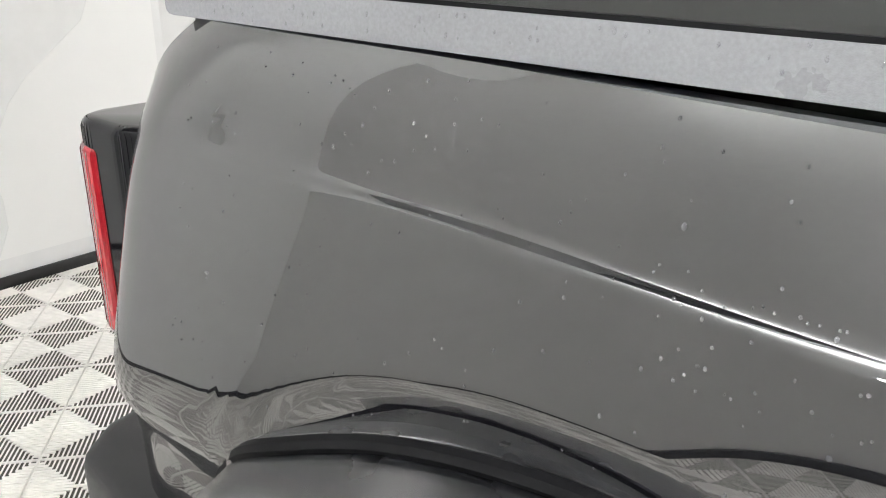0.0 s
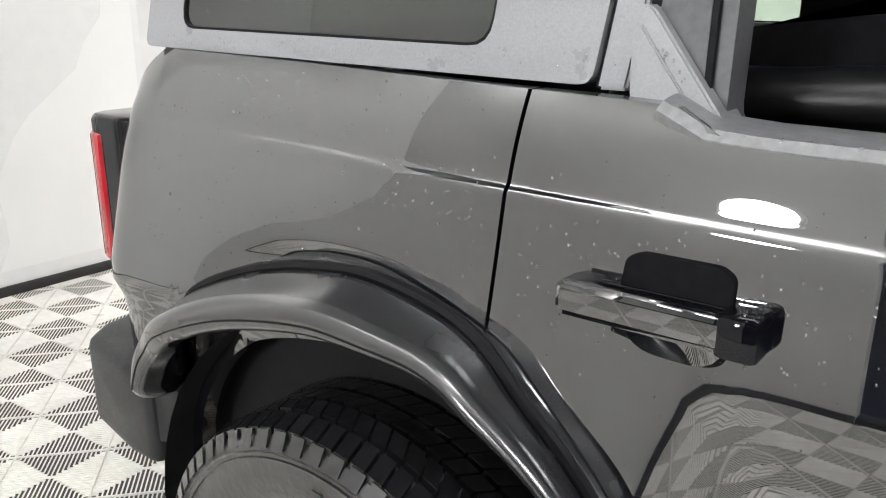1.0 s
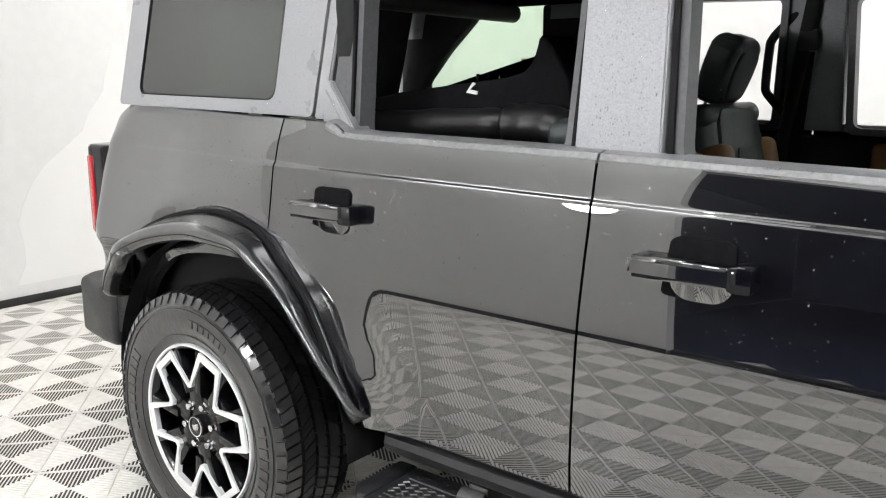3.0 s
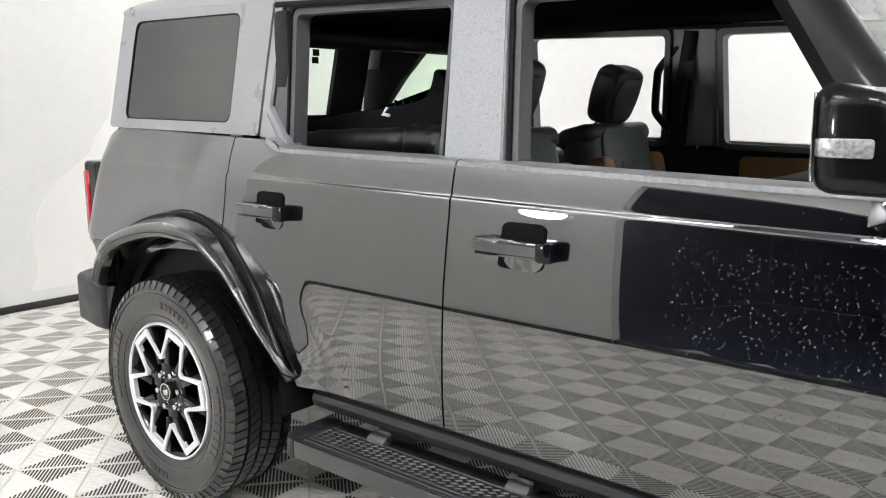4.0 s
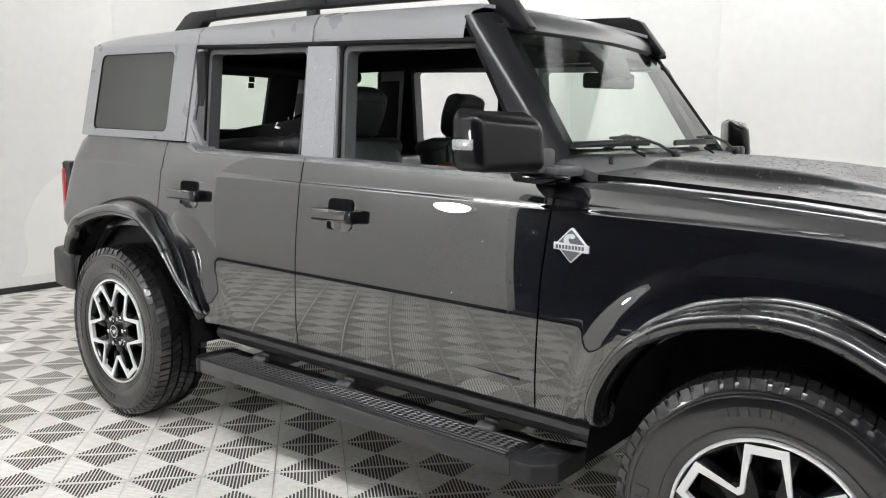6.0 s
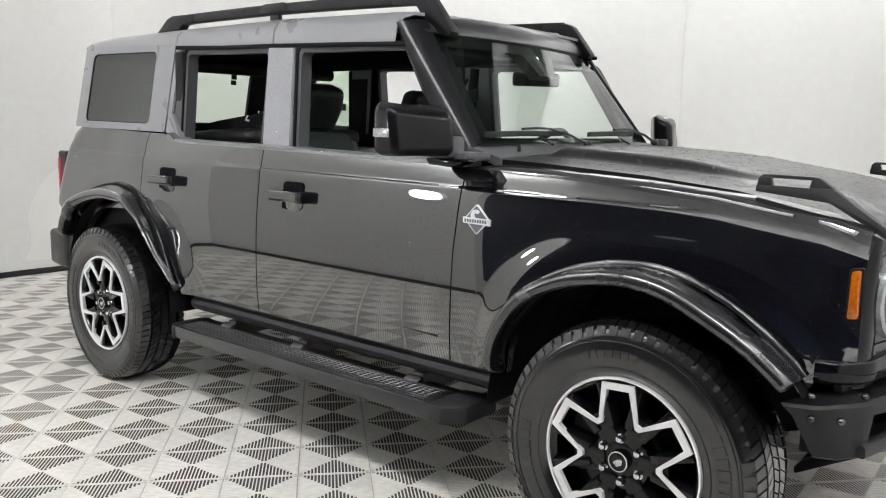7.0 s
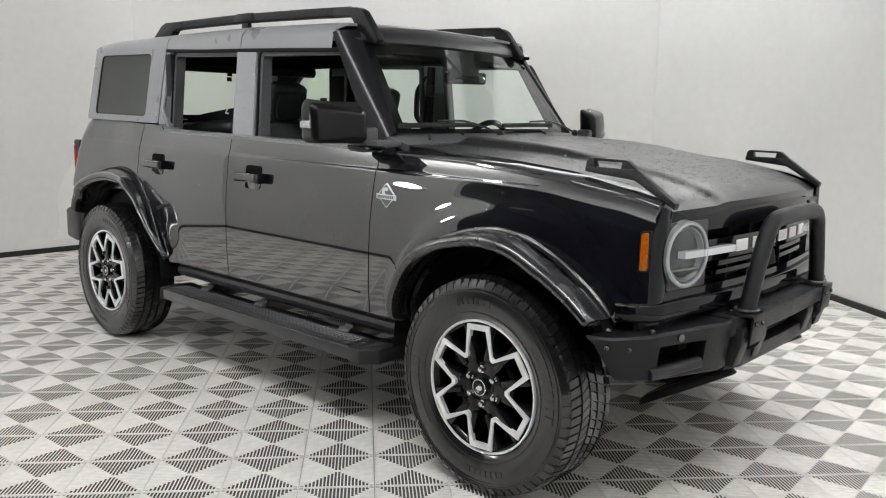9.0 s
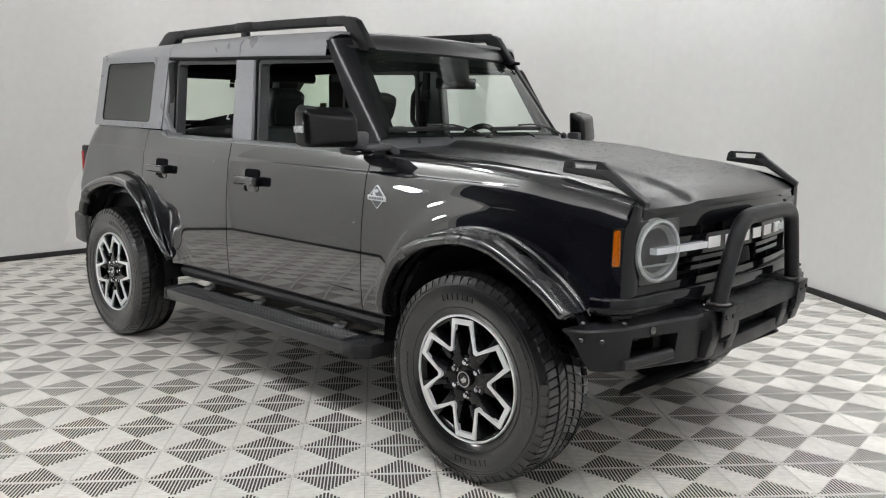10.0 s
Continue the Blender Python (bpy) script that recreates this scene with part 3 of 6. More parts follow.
def arch(x, c, kind):
    """Height of the wheel opening in the body at x, or zero outside it."""
    a = (x - c) / 0.485
    if abs(a) >= 1:
        return 0
    return 0.42 + 0.46 * (1 - abs(a) ** 2.6) ** (1 / 2.2)


def bottom_z(x):
    return max(0.515, arch(x, 0.02, "rear"), arch(x, 2.95, "front"), 0.73 * step(3.36, 3.41, x))


def panel(xl, xr, nx, side, name, label, ledge=False):
    """A body panel between two edges xl(z), xr(z)."""
    bm = bmesh.new()
    cols = []
    for i in range(nx + 1):
        s = i / nx
        x0 = xl(0.9) + s * (xr(0.9) - xl(0.9))
        zb, zt = bottom_z(x0), top_z(x0)
        zc = min(crease_z(x0), zt - 0.062)
        zs = [zb + (zc - 0.03 - zb) * t for t in (0, 0.08, 0.16, 0.25, 0.33, 0.4, 0.46, 0.52, 0.58, 0.64, 0.7, 0.78, 0.86, 0.93, 1)]
        zs += [zc + d for d in (-0.02, 0.0, 0.006, 0.009, 0.012, 0.015, 0.018, 0.022, 0.026, 0.029, 0.032, 0.036, 0.041)]
        z2 = zc + 0.05
        zs += [z2 + (zt - z2) * t for t in (0, 0.15, 0.3, 0.45, 0.58, 0.7, 0.8, 0.9, 1)]
        col = []
        for z in zs:
            x = xl(z) + s * (xr(z) - xl(z))
            col.append(bm.verts.new((x, YC - half_width(x, z), z)))
        if ledge:
            # the crown of the fender, turning in to the edge of the hood
            x = col[-1].co.x
            w, k = half_width(x, zt), step(2.26, 2.42, x)
            for t in (0.35, 0.7, 1.0):
                col.append(bm.verts.new((x, YC - (w + (min(w, 0.698) - w) * t * k), zt + 0.002 + (hood_edge(x) - 0.012 - zt) * k * math.sin(t * math.pi / 2))))
        cols.append(col)
    for a, b in zip(cols, cols[1:]):
        for j in range(len(a) - 1):
            bm.faces.new((a[j], b[j], b[j + 1], a[j + 1]))
    rim(bm, (0, 0.03, 0))
    if side > 0:
        flip(bm)
    return part(name, bm, PAINT, CAR, label, smooth=50)


GAP = 0.0030


def edge_q(z):
    return curve(z, [(0.5, 0.202), (0.90, 0.207), (1.0, 0.213), (1.10, 0.220), (1.18, 0.226), (1.27, 0.233)])


def edge_d(z):
    return lerp(z, [(0.5, 1.132), (0.9, 1.146), (1.1, 1.158), (1.25, 1.155)])


def edge_f(z):
    return lerp(z, [(0.5, 2.215), (0.9, 2.232), (1.1, 2.252), (1.25, 2.252)])


FENDER_FRONT = lambda z: 3.50
DOORS = {}
for side in (-1, 1):
    panel(QUARTER_REAR, lambda z: edge_q(z) - GAP, 56, side, "rear_quarter_panel", "glossy black quarter panel with water drops")
    DOORS[side, "rear"] = panel(lambda z: edge_q(z) + GAP, lambda z: edge_d(z) - GAP, 44, side, "rear_door", "glossy black rear door mirroring the floor")
    DOORS[side, "front"] = panel(lambda z: edge_d(z) + GAP, lambda z: edge_f(z) - GAP, 40, side, "front_door", "glossy black front door, window down")
    panel(lambda z: edge_f(z) + GAP, FENDER_FRONT, 64, side, "fender", "glossy black front fender with a badge", ledge=True)


# wheel arch flares
def flare(c, side, kind):
    joint, groove = [], []
    if kind == "rear":
        knots = [(-0.452, 0.700), (-0.432, 0.745), (-0.395, 0.800), (-0.315, 0.860), (-0.185, 0.912), (-0.026, 0.942), (0.084, 0.942), (0.20, 0.930), (0.268, 0.899), (0.342, 0.857), (0.398, 0.810), (0.440, 0.757), (0.480, 0.700), (0.525, 0.632), (0.580, 0.545)]
    else:
        knots = [(2.474, 0.545), (2.495, 0.660), (2.575, 0.785), (2.690, 0.858), (2.820, 0.894), (2.940, 0.905), (3.055, 0.887), (3.163, 0.840), (3.267, 0.785), (3.343, 0.730), (3.378, 0.698)]
    path = catmull([(x, 0, z) for x, z in knots], 6)
    n = len(path)
    bm = bmesh.new()
    rings = []
    for i, p in enumerate(path):
        a, b = path[max(i - 1, 0)], path[min(i + 1, n - 1)]
        t = (b - a).normalized()
        out = Vector((-t.z, 0, t.x))
        f = i / (n - 1)
        k = min(1, f / 0.05, (1 - f) / 0.03)
        wy = 0.120 + 0.036 * k ** 0.5 - (0.030 * step(0.06, 0.36, p.x) + 0.045 * step(0.40, 0.60, p.x) if kind == "rear" else 0.0)
        base = half_width(min(max(p.x, -0.5), 3.3), max(p.z, 0.55)) - 0.035
        s = curve(p.x, [(-0.40, 0.9), (-0.1, 1.0), (0.0, 0.96), (0.10, 0.84), (0.20, 0.66), (0.30, 0.46), (0.42, 0.30), (0.58, 0.22), (2.48, 0.6), (2.65, 0.75), (2.9, 0.8), (3.15, 0.8), (3.35, 0.7)])
        ob = curve(p.x, [(-0.45, 0.040), (-0.40, 0.058), (-0.25, 0.060), (-0.10, 0.060), (0.02, 0.054), (0.12, 0.042), (0.20, 0.027), (0.31, 0.006), (0.40, -0.008), (0.47, -0.020), (0.52, -0.032), (0.58, -0.042), (2.47, 0.010), (2.60, 0.032), (2.80, 0.040), (3.16, 0.040), (3.27, 0.034), (3.37, 0.026)])
        slim = 0.35 + 0.65 * step(0.0, 0.16, f) if kind == "rear" else 1.0
        s, ob = s * slim, ob * slim
        ot = 0.045 * s
        prof = [(-0.012, wy - 0.045), (-0.010, wy - 0.016), (-0.004, wy - 0.004), (0.004, wy), (0.018 * s, wy + 0.001), (0.032 * s, wy - 0.003), (0.040 * s, wy - 0.010), (ot, wy - 0.022)]
        prof += [(ot + (ob - ot) * u, wy - 0.022 - (wy - 0.022 - 0.056) * u) for u in (0.25, 0.5, 0.75, 0.95)]
        prof += [(ob - 0.004, 0.052), (ob - 0.004, 0.047), (ob + 0.008, 0.045), (ob + 0.011, 0.040), (ob + 0.011, 0.0)]
        groove.append((p.x + out.x * 0.010 * s, YC - base - wy - 0.0006, p.z + out.z * 0.010 * s))
        joint.append((p.x + out.x * (ob + 0.002), YC - base - 0.046, p.z + out.z * (ob + 0.002)))
        if wy < 0.08:
            prof = [(o, min(y, wy)) for o, y in prof]
        rings.append([bm.verts.new((p.x + out.x * o, YC - base - y, p.z + out.z * o)) for o, y in prof])
    for a, b in zip(rings, rings[1:]):
        for j in range(len(a) - 1):
            bm.faces.new((a[j], a[j + 1], b[j + 1], b[j]))
    bm.faces.new(rings[0]), bm.faces.new(rings[-1][::-1])
    if side > 0:
        flip(bm)
    fl = part("wheel_arch_flare", bm, PLASTIC_G, CAR, "semi-gloss black wheel arch flare, wet", smooth=78)
    if kind == "rear":
        bm = tube(groove[4:-8], 0.0016, 6)
        part("flare_groove", flip(bm) if side > 0 else bm, SEAL, fl)
        bm = tube(joint[2:-10], 0.0095, 8)
        part("flare_seal", flip(bm) if side > 0 else bm, SEAL, fl, "black rubber seal between flare and body")
    return fl


PLASTIC_G = mat("satin_black_plastic", (0.014, 0.014, 0.016), 0.25, 0.0, 1.0, 1.5, bump=0.04, bscale=700, rough_var=0.05, coat_rough=0.20)
PLASTIC_G.node_tree.nodes["Principled BSDF"].inputs["Coat IOR"].default_value = 1.75
for side in (-1, 1):
    flare(0.0, side, "rear")
    flare(2.949, side, "front")

# dark body core: wheel wells, floor pan and the inner faces behind the panels
for c in (0.02, 2.95):
    for side in (-1, 1):
        a0 = radians(22) if c > 1 else 0.0
        bm = grid(lambda u, v: Vector((c + 0.52 * math.cos(a0 + (math.pi - a0) * u), YC - 0.87 + 0.49 * v, 0.42 + 0.52 * math.sin(a0 + (math.pi - a0) * u))), 28, 4)
        ang = [a0 + (math.pi - a0) * k / 20 for k in range(21)]
        end = [(c + 0.28, 0.40)] if c > 1 else [(c + 0.5, 0.3)]
        bm = join(bm, prism([(c + 0.52 * math.cos(a), 0.42 + 0.52 * math.sin(a)) for a in ang] + [(c - 0.5, 0.3)] + end, "y", YC - 0.36, YC - 0.34))
        if side > 0:
            flip(bm)
        part("wheel_well", bm, DARK, CAR, "dark wheel well lining")
part("floor_pan", join(box(-0.62, 3.2, YC - 0.34, YC + 0.34, 0.36, 0.52, 0.02), box(0.56, 2.42, YC - 0.76, YC + 0.76, 0.44, 0.53, 0.01)), DARK, CAR, "dark underside of the car")


# ---- wheels ----
R_TYRE, R_RIM = 0.398, 0.238


def tyre_mesh():
    prof = [(0.232, -0.100), (0.246, -0.108), (0.262, -0.117), (0.290, -0.126), (0.318, -0.128), (0.340, -0.125), (0.352, -0.1235), (0.356, -0.1255), (0.366, -0.122), (0.376, -0.114), (0.379, -0.106), (0.380, -0.09), (0.381, 0)]
    prof = prof + [(r, -y) for r, y in prof[-2::-1]]
    return revolve(prof, 96)


def tread_mesh():
    bm = bmesh.new()
    # tread blocks in five rows
    for row, (y0, y1) in enumerate(((-0.113, -0.074), (-0.063, -0.026), (-0.016, 0.016), (0.026, 0.063), (0.074, 0.113))):
        n = 78
        for k in range(n):
            a0 = 2 * math.pi * (k + 0.5 * (row % 2)) / n
            da = 2 * math.pi / n * (0.40 if row in (0, 4) else 0.43)
            skew = (0.012, 0.026, -0.020, -0.026, -0.012)[row]
            vs = []
            for r in (0.378, R_TYRE):
                for y, s in ((y0, -1), (y1, 1)):
                    for t in (-1, 1):
                        rr = r - (0.010 if (row == 0 and s < 0) or (row == 4 and s > 0) else 0)
                        a = a0 + da * t + skew * s
                        vs.append(bm.verts.new((rr * math.cos(a), y, rr * math.sin(a))))
            f = [(4, 5, 7, 6), (0, 1, 5, 4), (2, 6, 7, 3), (0, 4, 6, 2), (1, 3, 7, 5)]
            for q in f:
                bm.faces.new([vs[i] for i in q])
    # shoulder lugs
    for k in range(62):
        a0 = 2 * math.pi * k / 62
        vs = []
        for r, y in ((0.362, -0.1235), (0.386, -0.1115)):
            for y2 in (y, y - 0.004):
                for t in (-1, 1):
                    a = a0 + 0.034 * t
                    vs.append(bm.verts.new((r * math.cos(a), y2, r * math.sin(a))))
        for q in ((2, 3, 7, 6), (0, 2, 6, 4), (1, 5, 7, 3), (0, 1, 3, 2), (4, 6, 7, 5)):
            bm.faces.new([vs[i] for i in q])
    return bm


def sidewall_ring(r):
    y = -0.1245 if r > 0.3 else -0.119
    return revolve([(r, y), (r, y - 0.003), (r + 0.003, y - 0.003), (r + 0.004, y)], 96)


def sidewall_bars():
    """Raised bars where the sidewall carries writing."""
    bms = []
    for start, n, r0, r1, gap in ((20, 9, 0.294, 0.328, 5.6), (200, 9, 0.294, 0.328, 5.6), (110, 7, 0.300, 0.322, 4.6), (290, 7, 0.300, 0.322, 4.6)):
        for k in range(n):
            a0 = radians(start + gap * k)
            bm = bmesh.new()
            w = radians(gap * 0.36)
            vs = []
            for r in (r0, r1):
                for a in (a0 - w, a0 + w):
                    for y in (-0.122, -0.1298):
                        vs.append(bm.verts.new((r * math.cos(a), y, r * math.sin(a))))
            for q in ((1, 3, 7, 5), (0, 1, 5, 4), (2, 6, 7, 3), (0, 2, 3, 1), (4, 5, 7, 6)):
                bm.faces.new([vs[i] for i in q])
            bms.append(bm)
    return bms


def star_band():
    """The machined face: a closed zigzag of six lobes, with a flat at the rim and a valley near the hub."""
    outer, inner = [], []
    for k in range(6):
        t = radians(60 * k)

        def at(r, deg):
            a = t + radians(deg)
            return (r * math.cos(a), r * math.sin(a))
        outer += [at(0.132, -27.0), at(0.176, -18.4), at(0.230, -12.4), at(0.230, 12.4), at(0.176, 18.4), at(0.132, 27.0)]
        inner += [at(0.1155, -26.6), at(0.157, -16.4), at(0.208, -9.5), at(0.208, 9.5), at(0.157, 16.4), at(0.1155, 26.6)]
    bm = bmesh.new()
    n = len(outer)
    rows = []
    for pts, y in ((outer, -0.112), (outer, -0.120), (inner, -0.120), (inner, -0.104)):
        rows.append([bm.verts.new((x, y, z)) for x, z in pts])
    for a, b in zip(rows, rows[1:]):
        for i in range(n):
            j = (i + 1) % n
            bm.faces.new((a[i], a[j], b[j], b[i]))
    return bm


def spokes():
    bms = [prism([(0.088 * math.cos(radians(15 * k)), 0.088 * math.sin(radians(15 * k))) for k in range(24)], "y", -0.100, -0.03, 0.006)]
    for k in range(6):
        a = 60 * k - 30
        sp = prism([(-0.030, 0.05), (0.030, 0.05), (0.026, 0.146), (-0.026, 0.146)], "y", -0.106, -0.04, 0.005)
        bms.append(turned(sp, Matrix.Rotation(radians(-(a - 90)), 4, "Y")))
        arms = [bms.pop()]
        for s in (-1, 1):
            arm = prism([(-0.012, 0.098), (0.012, 0.098), (0.012, 0.226), (-0.012, 0.226)], "y", -0.113, -0.05, 0.004)
            turned(arm, Matrix.Rotation(radians(s * 7), 4, "Y"))
            arm = turned(arm, Matrix.Rotation(radians(-(a - 90) + s * 7), 4, "Y"))
            arms.append(arm)
        bms.append(join(*arms))
    return bms


def wheel(x, side):
    w = part("wheel", revolve([(0.05, -0.02), (0.222, -0.04), (0.225, 0.09), (0.20, 0.10)], 48), WHEELBLACK, CAR, "black alloy wheel with a machined star face and wet tyre")
    hub_y = YC + side * 0.82
    tilt = 26.7 if x > 1 else 51.0
    m = Matrix.Translation((x, hub_y, R_TYRE)) @ (Matrix.Rotation(math.pi, 4, "Z") if side > 0 else Matrix.Identity(4)) @ Matrix.Rotation(radians(tilt), 4, "Y")
    kids = []

    def sub(name, bm, material, label="", smooth=35):
        kids.append(part(name, turned(bm, m), material, w, label, smooth))
    turned_me = w.data
    turned_me.transform(m)
    sub("tyre", tyre_mesh(), TYRE, "wet black all-terrain tyre", 30)
    sub("tread", tread_mesh(), TYRE, "", 30)
    tagged(kids[-1], "wet tread blocks of the tyre", kind="stuff")
    sub("sidewall_ring", sidewall_ring(0.343), TYRE)
    sub("sidewall_ring", sidewall_ring(0.268), TYRE)
    for bm in sidewall_bars():
        sub("sidewall_bar", bm, TYRE)
    sub("barrel", revolve([(0.214, 0.02), (0.218, -0.095), (0.228, -0.108), (0.2335, -0.110)], 96), WHEELBLACK)
    sub("rim", revolve([(0.2335, -0.110), (0.235, -0.1165), (0.2405, -0.1175), (0.243, -0.112), (0.240, -0.095)], 96), ALU, "bright machined rim lip")
    hub, *six = spokes()
    sub("hub", hub, WHEELBLACK)
    for bm in six:
        sub("spoke", bm, WHEELBLACK)
    sub("star_face", star_band(), ALU, "machined silver star-shaped face")
    sub("brake_disc", join(disc((0, 0, 0), 0.165, -0.012, 0.012, 48, 0.003), disc((0, 0, 0), 0.09, -0.05, 0.0, 32, 0.004)), IRON, "grey brake disc")
    sub("caliper", turned(prism([(0.10, -0.07), (0.185, -0.09), (0.20, 0.0), (0.185, 0.09), (0.10, 0.07)], "y", -0.045, 0.05, 0.012), Matrix.Rotation(radians(150), 4, "Y")), IRON)
    sub("centre_cap", disc((0, 0, 0), 0.031, -0.118, -0.095, 32, 0.003), WHEELBLACK)
    sub("cap_ring", moved(revolve([(0.0265, -0.1195), (0.0265, -0.1215), (0.0300, -0.1215), (0.0305, -0.1185)], 32), (0, 0, 0)), CHROME)
    sub("cap_mark", prism([(-0.012, -0.012), (0.004, -0.016), (0.014, -0.002), (0.010, 0.010), (-0.002, 0.016), (-0.006, 0.002)], "y", -0.1205, -0.116, 0.001), CHROME)
    for k in range(6):
        a = radians(60 * k)
        sub("lug_nut", moved(join(prism([(0.0105 * math.cos(radians(60 * i)), 0.0105 * math.sin(radians(60 * i))) for i in range(6)], "y", -0.116, -0.09, 0.002),
                                  disc((0, 0, 0), 0.014, -0.103, -0.095, 16)), (0.063 * math.cos(a), 0, 0.063 * math.sin(a))), CHROME)
    return w


for x in (0.0, 2.949):
    for side in (-1, 1):
        wheel(x, side)


# ---- greenhouse and roof ----
def green(z):
    """Half the greenhouse's width at a height."""
    return 0.725 - (z - 1.27) * 0.09


def ring_plate(outer, inner, thick, side, out=0.0):
    """A plate with a window, both given as (x, z) with as many points, standing on the greenhouse's slope."""
    bm = bmesh.new()
    rows = []
    for pts, d in ((outer, -thick), (outer, out - 0.003), (inner, out - 0.003), (inner, -thick)):
        rows.append([bm.verts.new((x, YC - green(z) - d, z)) for x, z in pts])
    n = len(outer)
    for a, b in zip(rows, rows[1:] + rows[:1]):
        for i in range(n):
            j = (i + 1) % n
            bm.faces.new((a[i], a[j], b[j], b[i]))
    bmesh.ops.recalc_face_normals(bm, faces=bm.faces)
    return flip(bm) if side > 0 else bm


def plate(pts, thick, side, out=0.0, bev=0.0):
    bm = bmesh.new()
    a = [bm.verts.new((x, YC - green(z) - out, z)) for x, z in pts]
    b = [bm.verts.new((x, YC - green(z) + thick, z)) for x, z in pts]
    n = len(pts)
    bm.faces.new(a), bm.faces.new(b[::-1])
    for i in range(n):
        bm.faces.new((a[i], a[(i + 1) % n], b[(i + 1) % n], b[i]))
    bmesh.ops.recalc_face_normals(bm, faces=bm.faces)
    if bev:
        bmesh.ops.bevel(bm, geom=bm.edges[:], offset=bev, segments=2, affect="EDGES")
    return flip(bm) if side > 0 else bm


def grow(pts, d):
    """The polygon moved outwards by d, corner by corner."""
    n = len(pts)
    c = sum((Vector(p) for p in pts), Vector((0, 0))) / n
    out = []
    for i in range(n):
        p, a, b = Vector(pts[i]), Vector(pts[i - 1]), Vector(pts[(i + 1) % n])
        e1, e2 = (p - a).normalized(), (b - p).normalized()
        n1, n2 = Vector((e1.y, -e1.x)), Vector((e2.y, -e2.x))
        if n1.dot(p - c) < 0:
            n1, n2 = -n1, -n2
        k = (n1 + n2)
        k /= max(k.length_squared / 2, 0.3)
        out.append(tuple(p + k * d))
    return out


Q_OUT = [(-0.636, 1.290), (0.290, 1.272), (0.352, 1.688), (-0.535, 1.722)]
Q_IN = [(-0.526, 1.323), (0.139, 1.312), (0.188, 1.669), (-0.450, 1.681)]
W1 = [(0.45, 1.232), (1.044, 1.224), (1.062, 1.626), (0.447, 1.645)]
W2 = [(1.300, 1.220), (2.130, 1.204), (1.876, 1.604), (1.284, 1.618)]
for side in (-1, 1):
    hs = part("hardtop_side", ring_plate(round_poly(Q_OUT, 0.02), round_poly(Q_IN, 0.035), 0.05, side, 0.004), TOP, CAR, "grey textured hardtop side panel beaded with water")
    part("quarter_glass", plate(round_poly(grow(Q_IN, 0.004), 0.035), 0.004, side, -0.006), TINT if side < 0 else TINTG, hs, "dark tinted quarter window")
    part("glass_seal", ring_plate(round_poly(grow(Q_IN, 0.003), 0.036), round_poly(grow(Q_IN, -0.004), 0.034), 0.012, side, 0.003), SEAL, hs)
    # the pillar between the quarter glass and the rear door, with its seals
    cp = part("c_pillar", plate([(0.297, 1.268), (0.335, 1.268), (0.402, 1.678), (0.358, 1.686)], 0.08, side, 0.0, 0.004), TOP, CAR, "grey pillar strip")
    part("door_frame", plate([(0.350, 1.264), (0.426, 1.240), (0.424, 1.664), (0.408, 1.674)], 0.03, side, -0.006, 0.002), TRIMG, DOORS[side, "rear"], "dark grey door frame")
    part("pillar_seal", plate([(0.292, 1.270), (0.300, 1.270), (0.362, 1.686), (0.353, 1.687)], 0.03, side, -0.008), SEAL, cp)
    part("door_seal", plate([(0.335, 1.268), (0.350, 1.262), (0.410, 1.672), (0.402, 1.678)], 0.09, side, -0.010), SEAL, cp)
    # window frames: a grey outer band and a darker inner band
    for wpts, nm in ((W1, "rear"), (W2, "front")):
        o = round_poly(wpts, 0.025)
        d = DOORS[side, nm]
        top = [p for p in grow(wpts, 0.022)]
        part("window_channel", ring_plate(round_poly(top, 0.03), o, 0.07, side, -0.012), TRIMG, d, "worn grey rubber window channel")
        part("window_channel_lip", ring_plate(round_poly(grow(wpts, 0.030), 0.03), round_poly(grow(wpts, 0.018), 0.03), 0.03, side, -0.004), SEAL, d)
    part("b_pillar_cover", plate([(1.075, 1.212), (1.262, 1.208), (1.250, 1.640), (1.080, 1.648)], 0.05, side, 0.002, 0.004), PILLAR, CAR, "flat grey pillar cover speckled with water")
    part("corner_trim", plate(round_poly([(0.338, 1.366), (0.362, 1.366), (0.470, 1.228), (0.400, 1.226), (0.345, 1.258)], 0.008, 2), 0.05, side, 0.012, 0.003), PLASTIC if side > 0 else TOP, DOORS[side, "rear"], "grey triangular corner trim with drops")
    part("corner_trim_inlay", plate([(0.352, 1.345), (0.436, 1.238), (0.402, 1.236), (0.352, 1.262)], 0.02, side, 0.016, 0.002), TOP, DOORS[side, "rear"])
    # belt mouldings: worn grey strips along the sills of the windows
    for nm, x0, x1 in (("rear", 0.40, 1.153), ("front", 1.159, 2.245)):
        n = 14
        pth = []
        for i in range(n + 1):
            x = x0 + (x1 - x0) * i / n
            z = top_z(max(x, 0.475)) + 0.004 + 0.030 * (1 - step(0.395, 0.47, x))
            pth.append((x, YC - half_width(max(x, 0.475), top_z(max(x, 0.475))) + 0.012, z))
        bm = sweep(pth, [(-0.076, -0.012), (0.008, -0.012), (0.012, -0.002), (0.006, 0.009), (-0.016, 0.014), (-0.076, 0.014)])
        if side > 0:
            flip(bm)
        part("belt_moulding", bm, BELT, DOORS[side, nm], "weathered grey belt moulding wet with drops")
    # drip rail above the doors
    pth = [(x, YC - green(z) + 0.004, z) for x, z in [(0.36, 1.692), (0.75, 1.674), (1.10, 1.664), (1.5, 1.650), (1.885, 1.634)]]
    bm = sweep(pth, [(-0.04, -0.022), (0.006, -0.022), (0.010, -0.014), (0.008, -0.004), (-0.04, 0.0)])
